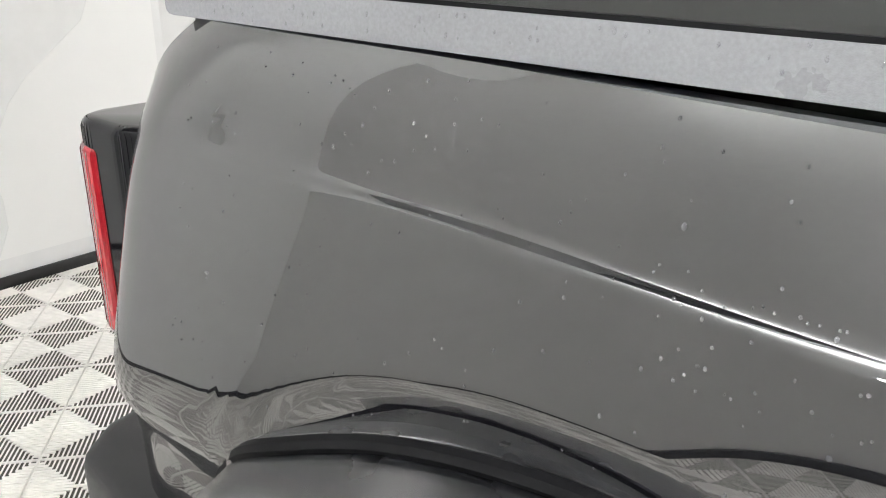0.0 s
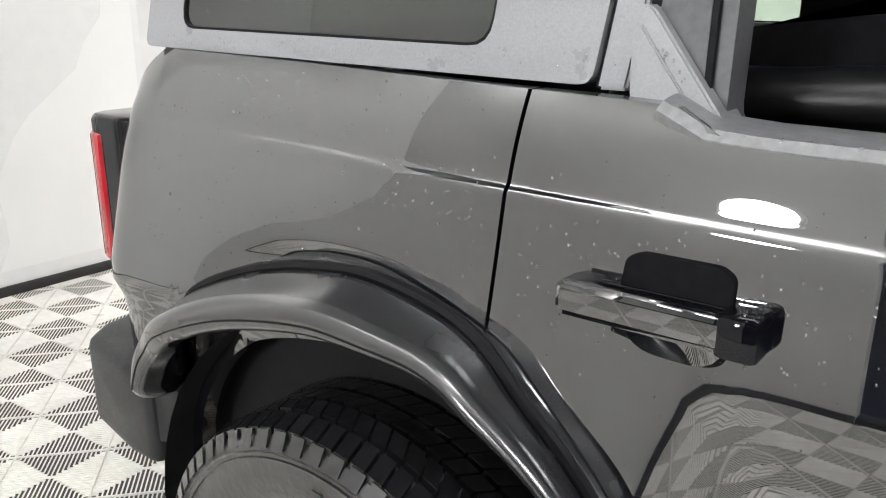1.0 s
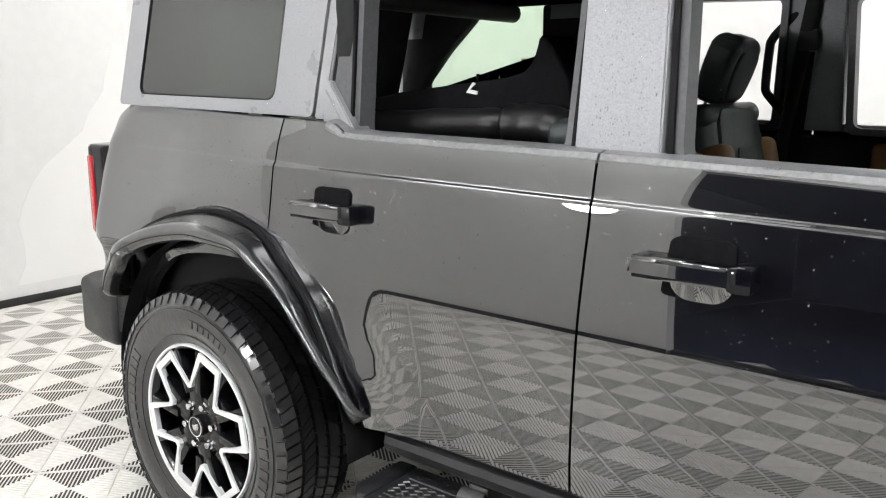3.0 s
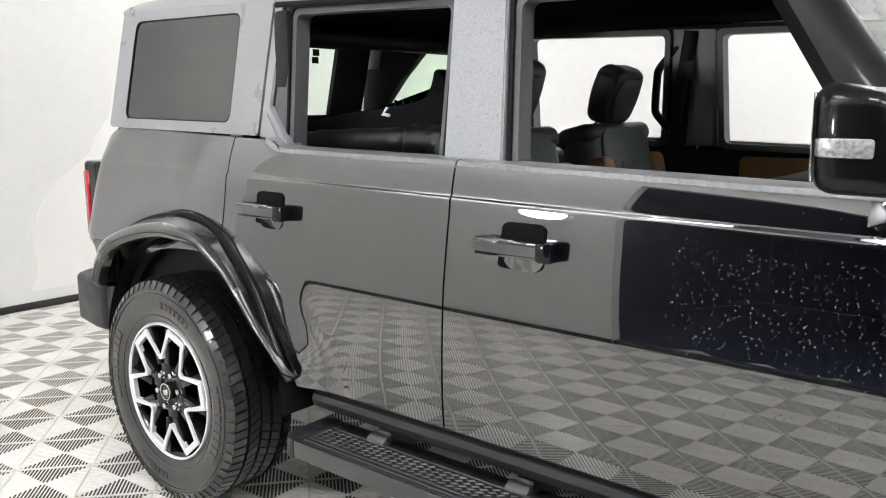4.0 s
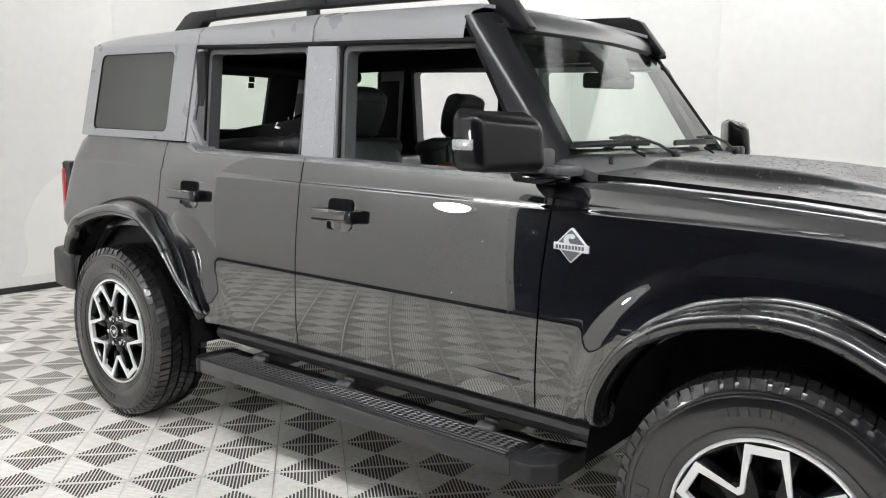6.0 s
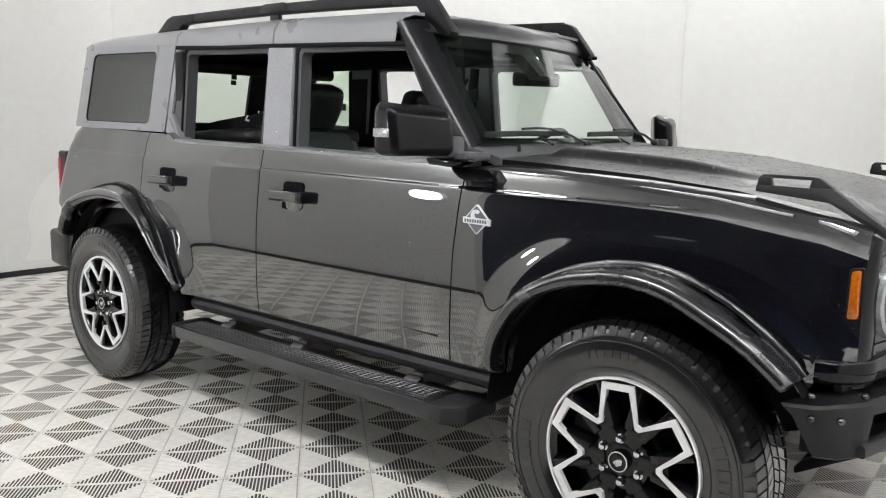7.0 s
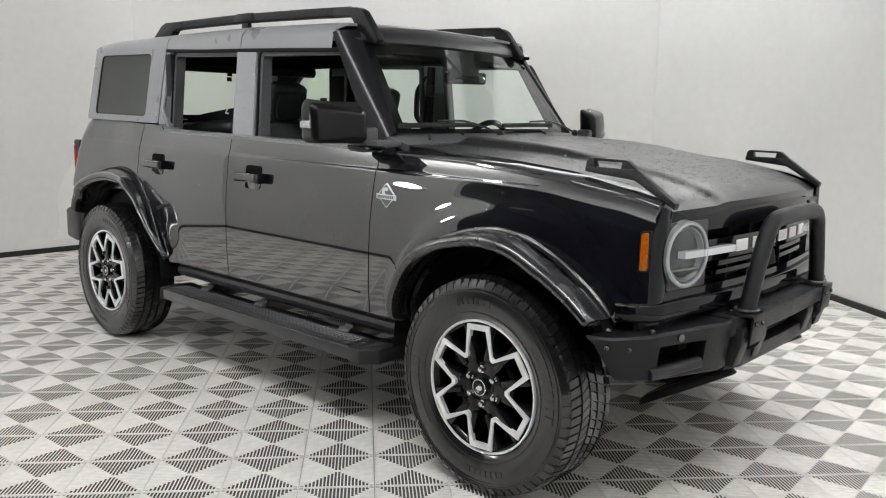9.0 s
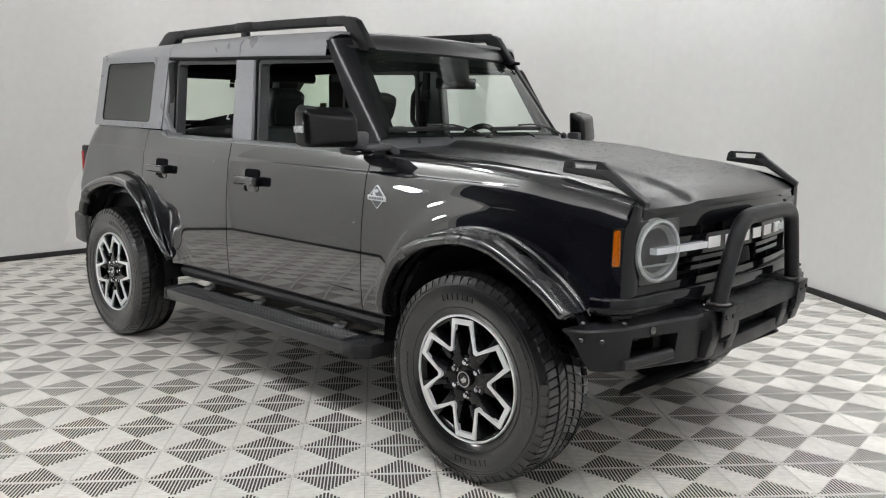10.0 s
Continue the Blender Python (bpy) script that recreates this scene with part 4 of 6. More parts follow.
    part("drip_rail", flip(bm) if side > 0 else bm, SEAL, CAR, "black seal over the doors")


def roof_panel(x0, x1, name, label, nx):
    def fn(u, v):
        x = x0 + (x1 - (0.07 * step(0.72, 1.0, abs(2 * v - 1)) if x1 > 1.8 else 0) - x0) * u
        low = lerp(x, [(-0.535, 1.722), (0.36, 1.694), (1.1, 1.668), (1.9, 1.640), (2.0, 1.63)])
        hgt = lerp(x, [(-0.56, 0.010), (-0.50, 0.032), (-0.3, 0.052), (0.36, 0.076), (1.1, 0.100), (1.85, 0.104), (1.95, 0.08), (2.0, 0.03)])
        c = 2 * v - 1
        a = abs(c)
        w = green(low)
        e = max(0.0, (a - 0.84) / 0.16)
        y = w * (a if a < 0.84 else 0.84 + 0.16 * math.sin(e * math.pi / 2) ** 0.9)
        z = low + hgt * (1 - e ** 2.4) + 0.018 * (1 - a * a)
        return Vector((x, YC - math.copysign(y, -c) * 1.0, z))
    bm = grid(fn, nx, 48)
    rim(bm, (0, 0, -0.012))
    return part(name, bm, TOP, CAR, label, smooth=50)


roof_panel(-0.545, 0.36, "roof_rear", "grey rear hardtop panel", 14)
roof_panel(0.366, 1.105, "roof_middle", "grey middle hardtop panel", 10)
roof_panel(1.111, 1.90, "roof_front", "grey front hardtop panel", 12)
part("headliner", box(-0.50, 1.92, YC - 0.63, YC + 0.63, 1.655, 1.672, 0.005), LINER, CAR, "black headliner")

# ---- windscreen, pillars, cowl ----
WS_T, WS_B = (1.925, 0.600, 1.662), (2.215, 0.665, 1.270)


def screen(u, v, grow_by=0.0, lift=0.0):
    """A point of the windscreen: u across from the right, v up."""
    c = (2 * u - 1) * (1 + grow_by)
    x = WS_B[0] + (WS_T[0] - WS_B[0]) * v + 0.055 * (1 - c * c) - 0.04 * max(c, 0)
    y = YC + c * (WS_B[1] + (WS_T[1] - WS_B[1]) * v)
    return Vector((x + lift * 0.8, y, WS_B[2] + (WS_T[2] - WS_B[2]) * v + lift * 0.6))


ws = part("windscreen", rim(grid(lambda u, v: screen(u, v), 20, 10), (-0.004, 0, -0.003)), GLASS, CAR, "clear greenish windscreen with drops", smooth=50)
for nm, u0, u1, v0, v1 in (("black_edge", 0, 1, 0.90, 1.0), ("black_edge", 0, 1, 0, 0.05), ("black_edge", 0, 0.048, 0.05, 0.90), ("black_edge", 0.965, 1, 0.05, 0.90)):
    part(nm, grid(lambda u, v: screen(u0 + (u1 - u0) * u, v0 + (v1 - v0) * v, 0, -0.006), 20, 4), SEAL, ws)
for side in (-1, 1):
    def apil(u, v):
        s = 1 if u < 0.5 else 0
        v *= 1.12
        f = screen(0.0, v)
        zb = 1.205 + (1.648 - 1.205) * v
        xb = 2.150 + (1.868 - 2.150) * v
        back = Vector((xb, YC - green(zb) - 0.004, zb))
        fr = Vector((f.x + 0.01, f.y, f.z + 0.004))
        mid = (back + fr) / 2 + Vector((0.030, -0.020, 0.010))
        return back * (1 - u) ** 2 + mid * 2 * u * (1 - u) + fr * u * u
    bm = rim(grid(apil, 10, 12), (-0.03, 0.03, -0.01))
    if side > 0:
        moved(bm, (-0.042, 0.012, 0))
    part("a_pillar", flip(bm) if side > 0 else bm, PILLARB, CAR, "satin black windscreen pillar", smooth=60)
def head(u, v):
    c = 2 * u - 1
    t = screen(u, 1.0)
    roof = Vector((1.893 - 0.04 * max(c, 0) - 0.055 * step(0.75, 1.0, abs(c)), YC + c * 0.668, 1.752 - 0.045 * abs(c) ** 4 - 0.012 * c * c))
    low = Vector((t.x + 0.006, YC + c * 0.625, t.z + 0.006))
    mid = (roof + low) / 2 + Vector((0.022, 0, 0.016))
    return roof * (1 - v) ** 2 + mid * 2 * v * (1 - v) + low * v * v


part("windscreen_header", rim(grid(head, 24, 6), (-0.02, 0, -0.02)), HEADER, CAR, "satin black header above the windscreen", smooth=60)


def hood(u, v):
    x0 = 2.33
    c = 2 * v - 1
    x1 = 3.595 - 0.085 * c * c
    x = x0 + (x1 - x0) * u
    a = abs(c)
    z = hood_edge(x + 0.085 * c * c * u) + 0.014 * (1 - a * a)
    bul = (1 - step(0.55, 0.66, a)) * step(2.33, 2.40, x) * (1 - 0.75 * step(2.7, 3.3, x))
    z += 0.034 * bul - 0.006 * step(0.975, 1.0, u)
    return Vector((x, YC + c * 0.690, z))


part("hood", rim(grid(hood, 60, 64), (0, 0, -0.025)), HOODP, CAR, "black hood with a raised middle, beaded with water", smooth=40)
cowl = grid(lambda u, v: Vector((2.175 + 0.16 * u + 0.055 * (1 - (2 * v - 1) ** 2) * (1 - u), YC + (2 * v - 1) * 0.70, 1.262 - 0.040 * u + 0.014 * (1 - (2 * v - 1) ** 2))), 8, 30)
COWL = part("cowl", rim(cowl, (0, 0, -0.03)), TRIMG, CAR, "dark grey plastic cowl under the windscreen", smooth=40)
part("washer_nozzle", ball((2.29, YC - 0.53, 1.250), 0.008, 2, (1, 1, 2.2)), PLASTIC, COWL)
for ends, hold, pivot in ((((2.216, -0.600, 1.298), (2.258, -0.164, 1.304)), ((2.232, -0.386, 1.320), (2.250, -0.225, 1.322)), (2.292, -0.010, 1.262)),
                          (((2.262, 0.037, 1.302), (2.246, 0.445, 1.304)), ((2.252, 0.262, 1.322), (2.238, 0.452, 1.324)), (2.262, 0.640, 1.266))):
    e0, e1, h0, h1, pv = [Vector(q) for q in (*ends, *hold, pivot)]
    mid = (e0 + e1) / 2 + Vector((0.006, 0, 0.002))
    wp = part("wiper", sweep([h0, (h0 + h1) / 2 + Vector((0.003, 0, 0.003)), h1, h1 + (pv - h1) * 0.5 + Vector((0.004, 0, 0.006)), pv], rounded(0.012, 0.009, 0.003, 2)), PLASTIC, CAR, "black windscreen wiper lying on the glass")
    part("blade", sweep([e0, mid, e1], rounded(0.012, 0.019, 0.004, 2)), PLASTIC, wp, "black rubber wiper blade")
    part("blade_spoiler", sweep([e0 + Vector((0.005, 0, 0.009)), mid + Vector((0.005, 0, 0.009)), e1 + Vector((0.005, 0, 0.009))], rounded(0.005, 0.005, 0.0015, 1)), PLASTIC, wp)
    part("pivot", ball(pv, 0.019, 2), PLASTIC, wp)
    part("washer_hose", tube([(pv.x + 0.02, pv.y - 0.28, 1.262), (pv.x - 0.010, pv.y - 0.31, 1.282)], 0.004, 6), SEAL, wp)

# hood sight rails at the front corners
for side in (-1, 1):
    pts = [(3.195, 1.166), (3.200, 1.205), (3.215, 1.212), (3.355, 1.208), (3.375, 1.196), (3.535, 1.082), (3.530, 1.062), (3.385, 1.146)]
    y = YC - 0.690
    lo = prism([pts[0], (3.195, 1.184), (3.225, 1.184), (3.338, 1.182), (3.390, 1.183), pts[5], pts[6], pts[7]], "y", y - 0.014, y + 0.014, 0.003)
    hi = join(prism([(3.197, 1.182), (3.200, 1.203), (3.212, 1.213), (3.228, 1.213), (3.235, 1.182)], "y", y - 0.014, y + 0.014, 0.003),
              prism([(3.228, 1.204), (3.228, 1.213), (3.345, 1.211), (3.345, 1.202)], "y", y - 0.014, y + 0.014, 0.002),
              prism([(3.332, 1.181), (3.338, 1.211), (3.355, 1.210), (3.392, 1.182)], "y", y - 0.014, y + 0.014, 0.003))
    bm = join(lo, hi)
    part("hood_sight", flip(bm) if side > 0 else bm, PLASTIC, CAR, "black slotted sight rail on the hood's front corner")

# ---- roof rails ----
for side in (-1, 1):
    y = YC - (0.555 if side < 0 else 0.50)
    rail = sweep(catmull([(0.28, y, 1.832), (0.9, y, 1.828), (1.4, y, 1.816), (1.80, y, 1.802)], 5), rounded(0.040, 0.048, 0.012, 3))
    R = part("roof_rail", flip(rail) if side > 0 else rail, STEEL, CAR, "matte black raised roof rail")
    feet = [[(-0.06, 1.745), (0.00, 1.775), (0.10, 1.842), (0.15, 1.856), (0.34, 1.852), (0.34, 1.812), (0.24, 1.806), (0.20, 1.770), (0.18, 1.744)],
            [(x - (0.07 if side > 0 else 0.03) * (x > 1.8), z) for x, z in ((1.70, 1.826), (1.90, 1.816), (1.935, 1.800), (2.04, 1.668), (2.02, 1.650), (1.935, 1.672), (1.855, 1.776), (1.70, 1.786))]]
    for pts in feet:
        bm = prism(pts, "y", y - 0.024, y + 0.024, 0.007)
        part("rail_foot", flip(bm) if side > 0 else bm, STEEL, R, "angular rail foot")
    bm = prism([(0.90, 1.854), (1.04, 1.852), (1.07, 1.812), (0.87, 1.815)], "y", y - 0.026, y + 0.026, 0.008)
    part("rail_clamp", flip(bm) if side > 0 else bm, STEEL, R)
    bm = prism([(0.93, 1.755), (0.99, 1.755), (0.99, 1.83), (0.93, 1.83)], "y", y - 0.012, y + 0.012, 0.004)
    part("rail_post", flip(bm) if side > 0 else bm, STEEL, R)


# ---- door mirrors ----
for side in (-1, 1):
    foot_ = [(2.278, -0.815), (2.196, -0.785), (2.073, -0.985), (2.094, -1.020), (2.208, -1.035)]
    bm = bmesh.new()
    lo = [bm.verts.new((x, y, 1.228)) for x, y in foot_]
    hi = [bm.verts.new((x + (y + 0.9) * 0.04 - (0.018 if x > 2.14 else 0), y, 1.402 if x < 2.2 and y > -1.0 else 1.390 if y < -1.0 else 1.360)) for x, y in foot_]
    bm.faces.new(lo), bm.faces.new(hi[::-1])
    for i in range(5):
        bm.faces.new((lo[i], lo[(i + 1) % 5], hi[(i + 1) % 5], hi[i]))
    bmesh.ops.recalc_face_normals(bm, faces=bm.faces)
    bmesh.ops.bevel(bm, geom=bm.edges[:], offset=0.030, segments=5, affect="EDGES", profile=0.5)
    if side > 0:
        moved(bm, (-0.035, 0.035, 0))
    M = part("door_mirror", flip(bm) if side > 0 else bm, MIRRORB, CAR, "large gloss black door mirror with a clear turn signal", smooth=50)
    sg = prism([(2.080, -0.985), (2.086, -1.014), (2.098, -1.026), (2.172, -1.0375), (2.182, -1.000), (2.098, -0.975)], "z", 1.286, 1.316, 0.005)
    if side < 0:
        part("turn_signal", sg, SIGNAL, M, "clear white turn signal lens")
    else:
        sg.free()
    bm = prism([(2.188, -0.80), (2.182, -0.797), (2.070, -0.978), (2.076, -0.983)], "z", 1.245, 1.385, 0.001)
    part("mirror_glass", flip(bm) if side > 0 else bm, CHROME, M, "mirror glass")
    bm = join(box(2.175, 2.255, -0.835, -0.745, 1.222, 1.292, 0.012), box(2.16, 2.30, -0.80, -0.66, 1.212, 1.240, 0.010))
    if side > 0:
        moved(bm, (-0.035, 0.0, -0.01))
    part("mirror_arm", flip(bm) if side > 0 else bm, TRIMG, M, "dark grey mirror mount")
    bm = prism([(2.150, 1.220), (2.300, 1.220), (2.318, 1.212), (2.300, 1.203), (2.255, 1.192), (2.165, 1.196)], "y", -0.832, -0.760, 0.006)
    if side > 0:
        moved(bm, (-0.035, 0.0, -0.01))
    part("mirror_foot", flip(bm) if side > 0 else bm, GLOSS, M)


# ---- door handles ----
def door_handle(door, side, xc, zc):
    y = YC - half_width(xc, zc)
    h = part("door_handle", box(xc - 0.128, xc + 0.100, y - 0.044, y - 0.020, zc - 0.021, zc + 0.021, 0.0), PAINT, door, "gloss black pull handle")
    me = h.data
    bm = bmesh.new()
    bm.from_mesh(me)
    bmesh.ops.bevel(bm, geom=bm.edges[:], offset=0.009, segments=3, affect="EDGES")
    if side > 0:
        flip(bm)
    bmesh.ops.recalc_face_normals(bm, faces=bm.faces)
    for f in bm.faces:
        f.smooth = True
    bm.to_mesh(me)
    bm.free()
    def scoop(u, v):
        a = (2 * v - 1)
        return Vector((xc + a * 0.062, y - 0.002 - 0.016 * (1 - u) * (1 - a ** 4), zc - 0.012 - 0.050 * u * (1 - a ** 4 * 0.6)))
    bm = grid(scoop, 6, 14)
    part("handle_scoop", flip(bm) if side > 0 else bm, PAINT, h)
    # The last plate is flat black for the shade inside the grip's hollow.
    for nm, bm, m in (("handle_base", moved(prism(round_poly([(-0.122, -0.018), (-0.122, 0.018), (0.090, 0.018), (0.090, -0.018)], 0.01, 3), "y", y - 0.006, y + 0.01, 0.002), (xc, 0, zc)), GLOSS), ("handle_foot", box(xc - 0.126, xc - 0.09, y - 0.030, y + 0.01, zc - 0.019, zc + 0.019, 0.006), GLOSS),
                      ("handle_foot", box(xc + 0.056, xc + 0.102, y - 0.046, y + 0.01, zc - 0.024, zc + 0.024, 0.009), GLOSS),
                      ("handle_cup", moved(prism(round_poly([(-0.075, -0.052), (-0.06, 0.050), (-0.045, 0.058), (0.045, 0.058), (0.06, 0.048), (0.06, -0.045), (0.04, -0.056), (-0.055, -0.056)], 0.02), "y", y - 0.0035, y + 0.01, 0.001), (xc, 0, zc)), LINER)):
        part(nm, flip(bm) if side > 0 else bm, m, h)
    return h


for side in (-1, 1):
    door_handle(DOORS[side, "rear"], side, 0.452, 1.050)
    door_handle(DOORS[side, "front"], side, 1.388, 1.035)
    # thin pressed strip low on the front door
    bm = sweep([(1.825, YC - 0.812, 0.606), (2.0, YC - 0.812, 0.602), (2.165, YC - 0.812, 0.598)], lambda t: rounded(0.004, 0.005 + 0.010 * t, 0.0015, 1))
    part("door_strip", flip(bm) if side > 0 else bm, SEAL, DOORS[side, "front"])
    # rocker panel
    n = 20
    bm = sweep([(0.60 + 1.82 * i / n, YC - 0.775, 0.478) for i in range(n + 1)], [(-0.05, -0.04), (0.0, -0.04), (0.020, -0.025), (0.026, -0.005), (0.020, 0.012), (0.006, 0.02), (0.010, 0.030), (0.0, 0.036), (-0.05, 0.036)])
    part("rocker_panel", flip(bm) if side > 0 else bm, PLASTIC, CAR, "black rocker panel below the doors, wet")

# badge on the fender
for side in (-1,):
    y = YC - half_width(2.33, 1.02)
    b = part("badge", moved(prism(round_poly([(0, 0.052), (0.053, 0.0), (0, -0.052), (-0.053, 0.0)], 0.006, 2), "y", y - 0.0035, y + 0.004, 0.001), (2.330, 0, 1.022)), BADGE, CAR, "white and grey diamond-shaped fender badge")
    part("badge_field", moved(prism(round_poly([(0, 0.046), (0.047, 0.0), (0, -0.046), (-0.047, 0.0)], 0.005, 2), "y", y - 0.0050, y, 0), (2.330, 0, 1.022)), BADGEG, b)
    part("badge_wave", moved(prism(round_poly([(-0.022, 0.002), (-0.024, 0.016), (-0.014, 0.030), (0.002, 0.034), (0.014, 0.028), (0.012, 0.022), (0.002, 0.018), (-0.004, 0.022), (-0.009, 0.016), (-0.004, 0.006), (0.010, 0.002)], 0.003, 2), "y", y - 0.0065, y, 0), (2.330, 0, 1.022)), BADGE, b)
    part("badge_bar", moved(prism([(-0.056, -0.014), (0.056, -0.018), (0.056, 0.004), (-0.056, 0.006)], "y", y - 0.0065, y, 0.001), (2.330, 0, 1.022)), BADGE, b)
    for k in range(9):
        part("badge_writing", moved(box(-0.048 + 0.0105 * k, -0.041 + 0.0105 * k, y - 0.0075, y - 0.004, -0.011, 0.000), (2.330, 0, 1.022)), BADGEG, b)

# ---- running boards ----
for side in (-1, 1):
    x0, x1, yo, yi, zt, zb = 0.575, 2.335, -0.868, -0.665, 0.384, 0.326
    S = part("running_board", box(x0 + 0.06, x1 - 0.13, yo, yi, zb, zt, 0.008) if side < 0 else flip(box(x0 + 0.06, x1 - 0.13, yo, yi, zb, zt, 0.008)), BOARD, CAR, "matte black running board with grip ridges, wet")
    for pts in ([(x0, yo + 0.035), (x0 + 0.035, yo - 0.002), (x0 + 0.062, yo - 0.002), (x0 + 0.062, yi + 0.002), (x0, yi)], [(x1, yo + 0.06), (x1 - 0.06, yo - 0.003), (x1 - 0.132, yo - 0.003), (x1 - 0.132, yi + 0.003), (x1, yi + 0.03)]):
        bm = prism(pts, "z", zb - 0.004, zt + 0.003, 0.010)
        part("end_cap", flip(bm) if side > 0 else bm, PLASTIC, S, "black plastic end cap")
    bm = box(x0 + 0.085, x1 - 0.155, yo + 0.012, yi - 0.035, zt, zt + 0.0015)
    part("step_tread", flip(bm) if side > 0 else bm, PLASTIC, S, "dark ribbed step tread")
    for k in range(7):
        yy = yo + 0.022 + 0.019 * k
        n = 110
        pth = [(x0 + 0.09 + (x1 - 0.25 - x0) * i / n, yy + (0.005 if i % 2 else -0.005) * (1 < k < 6), zt + 0.002) for i in range(n + 1)]
        bm = sweep(pth, rounded(0.006, 0.007, 0.002, 1))
        part("grip_ridge", flip(bm) if side > 0 else bm, STEPRIB, S)
    for xx in (0.86, 1.36, 2.02):
        bm = box(xx - 0.03, xx + 0.03, -0.71, -0.30, 0.35, 0.42, 0.008)
        part("bracket", flip(bm) if side > 0 else bm, IRON, S, "grey step bracket")
        bm = prism([(-0.738, 0.384), (-0.738, 0.396), (-0.716, 0.408), (-0.704, 0.408), (-0.704, 0.384)], "x", xx - 0.045, xx + 0.025, 0.004)
        part("bracket_tab", flip(bm) if side > 0 else bm, TABG, S, "light grey bracket tab")

# ---- rear ----
for side in (-1, 1):
    bm = prism(round_poly([(-0.70, -0.55), (-0.70, -0.665), (-0.750, -0.690), (-0.838, -0.690), (-0.866, -0.678), (-0.884, -0.650), (-0.884, -0.55)], 0.012, 3), "z", 0.822, 1.148, 0.014, 3)
    T = part("tail_lamp", flip(bm) if side > 0 else bm, GLOSS, CAR, "upright tail lamp with a red lens and black housing")
    bm = prism(round_poly([(-0.812, -0.56), (-0.812, -0.6925), (-0.840, -0.694), (-0.872, -0.682), (-0.894, -0.650), (-0.894, -0.56)], 0.010, 3), "z", 0.834, 1.112, 0.010, 3)
    part("lens", flip(bm) if side > 0 else bm, RED, T, "red lens")
    bm = prism([(-0.86, -0.60), (-0.845, -0.72), (-0.80, -0.785), (-0.62, -0.815), (-0.535, -0.815), (-0.53, -0.70), (-0.55, -0.60)], "z", 0.50, 0.700, 0.022, 3)
    RB = part("rear_bumper_end", flip(bm) if side > 0 else bm, PLASTIC, CAR, "textured black rear bumper corner")
    bm = prism([(-0.60, 0.53), (-0.56, 0.66), (-0.50, 0.70), (-0.46, 0.68), (-0.50, 0.56)], "y", -0.80, -0.74, 0.008)
    part("bumper_bracket", flip(bm) if side > 0 else bm, PLASTIC, RB)
part("rear_bumper", box(-0.88, -0.72, YC - 0.66, YC + 0.66, 0.51, 0.70, 0.02), PLASTIC, CAR, "black rear bumper")
part("tailgate", prism([(-0.69, 0.55), (-0.70, 1.05), (-0.64, 1.285), (-0.58, 1.285), (-0.62, 0.55)], "y", YC - 0.68, YC - 0.62), PAINT, CAR)
tg = part("tailgate", box(-0.70, -0.64, YC - 0.62, YC + 0.70, 0.55, 1.29, 0.012), PAINT, CAR, "black tailgate")
for y0, y1, z0, z1 in ((YC - 0.625, YC - 0.44, 1.29, 1.70), (0.450, YC + 0.625, 1.29, 1.70), (YC - 0.44, 0.450, 1.29, 1.322), (YC - 0.44, 0.450, 1.635, 1.71)):
    bm = bmesh.new()
    ring = [bm.verts.new((-0.628 + (z - 1.30) * 0.25 + dx, y, z)) for dx in (0.004, 0.03) for y, z in ((y0, z0), (y1, z0), (y1, z1), (y0, z1))]
    for q in ((0, 1, 2, 3), (7, 6, 5, 4), (0, 4, 5, 1), (1, 5, 6, 2), (2, 6, 7, 3), (3, 7, 4, 0)):
        bm.faces.new([ring[k] for k in q])
    part("rear_window_frame", bm, CABIN, tg, "black band round the rear window")
rg = bmesh.new()
vs = [rg.verts.new(p) for p in ((-0.625, YC - 0.62, 1.30), (-0.625, YC + 0.62, 1.30), (-0.525, YC + 0.58, 1.70), (-0.525, YC - 0.58, 1.70))]
rg.faces.new(vs)
part("rear_glass", rg, TINTG, tg, "greenish rear window")
for z, x in ((1.60, -0.545), (1.565, -0.552)):
    part("rear_sticker", box(x + 0.006, x + 0.009, YC + 0.26, YC + 0.30, z, z + 0.03), CABIN, tg)

# ---- front face ----
def front_x(c):
    """How far forward the face stands at a distance c from the middle."""
    return 3.590 - 0.075 * (abs(c) / 0.72) ** 2


def face_sheet(c0, c1, z0, z1, depth, n=16, lean=0.0):
    bm = bmesh.new()
    fr = [[bm.verts.new((front_x(c0 + (c1 - c0) * i / n) + depth - lean * (z - z0), YC + c0 + (c1 - c0) * i / n, z)) for z in (z0, z1)] for i in range(n + 1)]
    bk = [[bm.verts.new((front_x(c0 + (c1 - c0) * i / n) - 0.05, YC + c0 + (c1 - c0) * i / n, z)) for z in (z0, z1)] for i in range(n + 1)]
    for i in range(n):
        bm.faces.new((fr[i][0], fr[i + 1][0], fr[i + 1][1], fr[i][1]))
        bm.faces.new((bk[i][0], bk[i][1], bk[i + 1][1], bk[i + 1][0]))
        bm.faces.new((fr[i][1], fr[i + 1][1], bk[i + 1][1], bk[i][1]))
        bm.faces.new((fr[i][0], bk[i][0], bk[i + 1][0], fr[i + 1][0]))
    for k in (0, n):
        bm.faces.new((fr[k][0], fr[k][1], bk[k][1], bk[k][0]))
    return bm


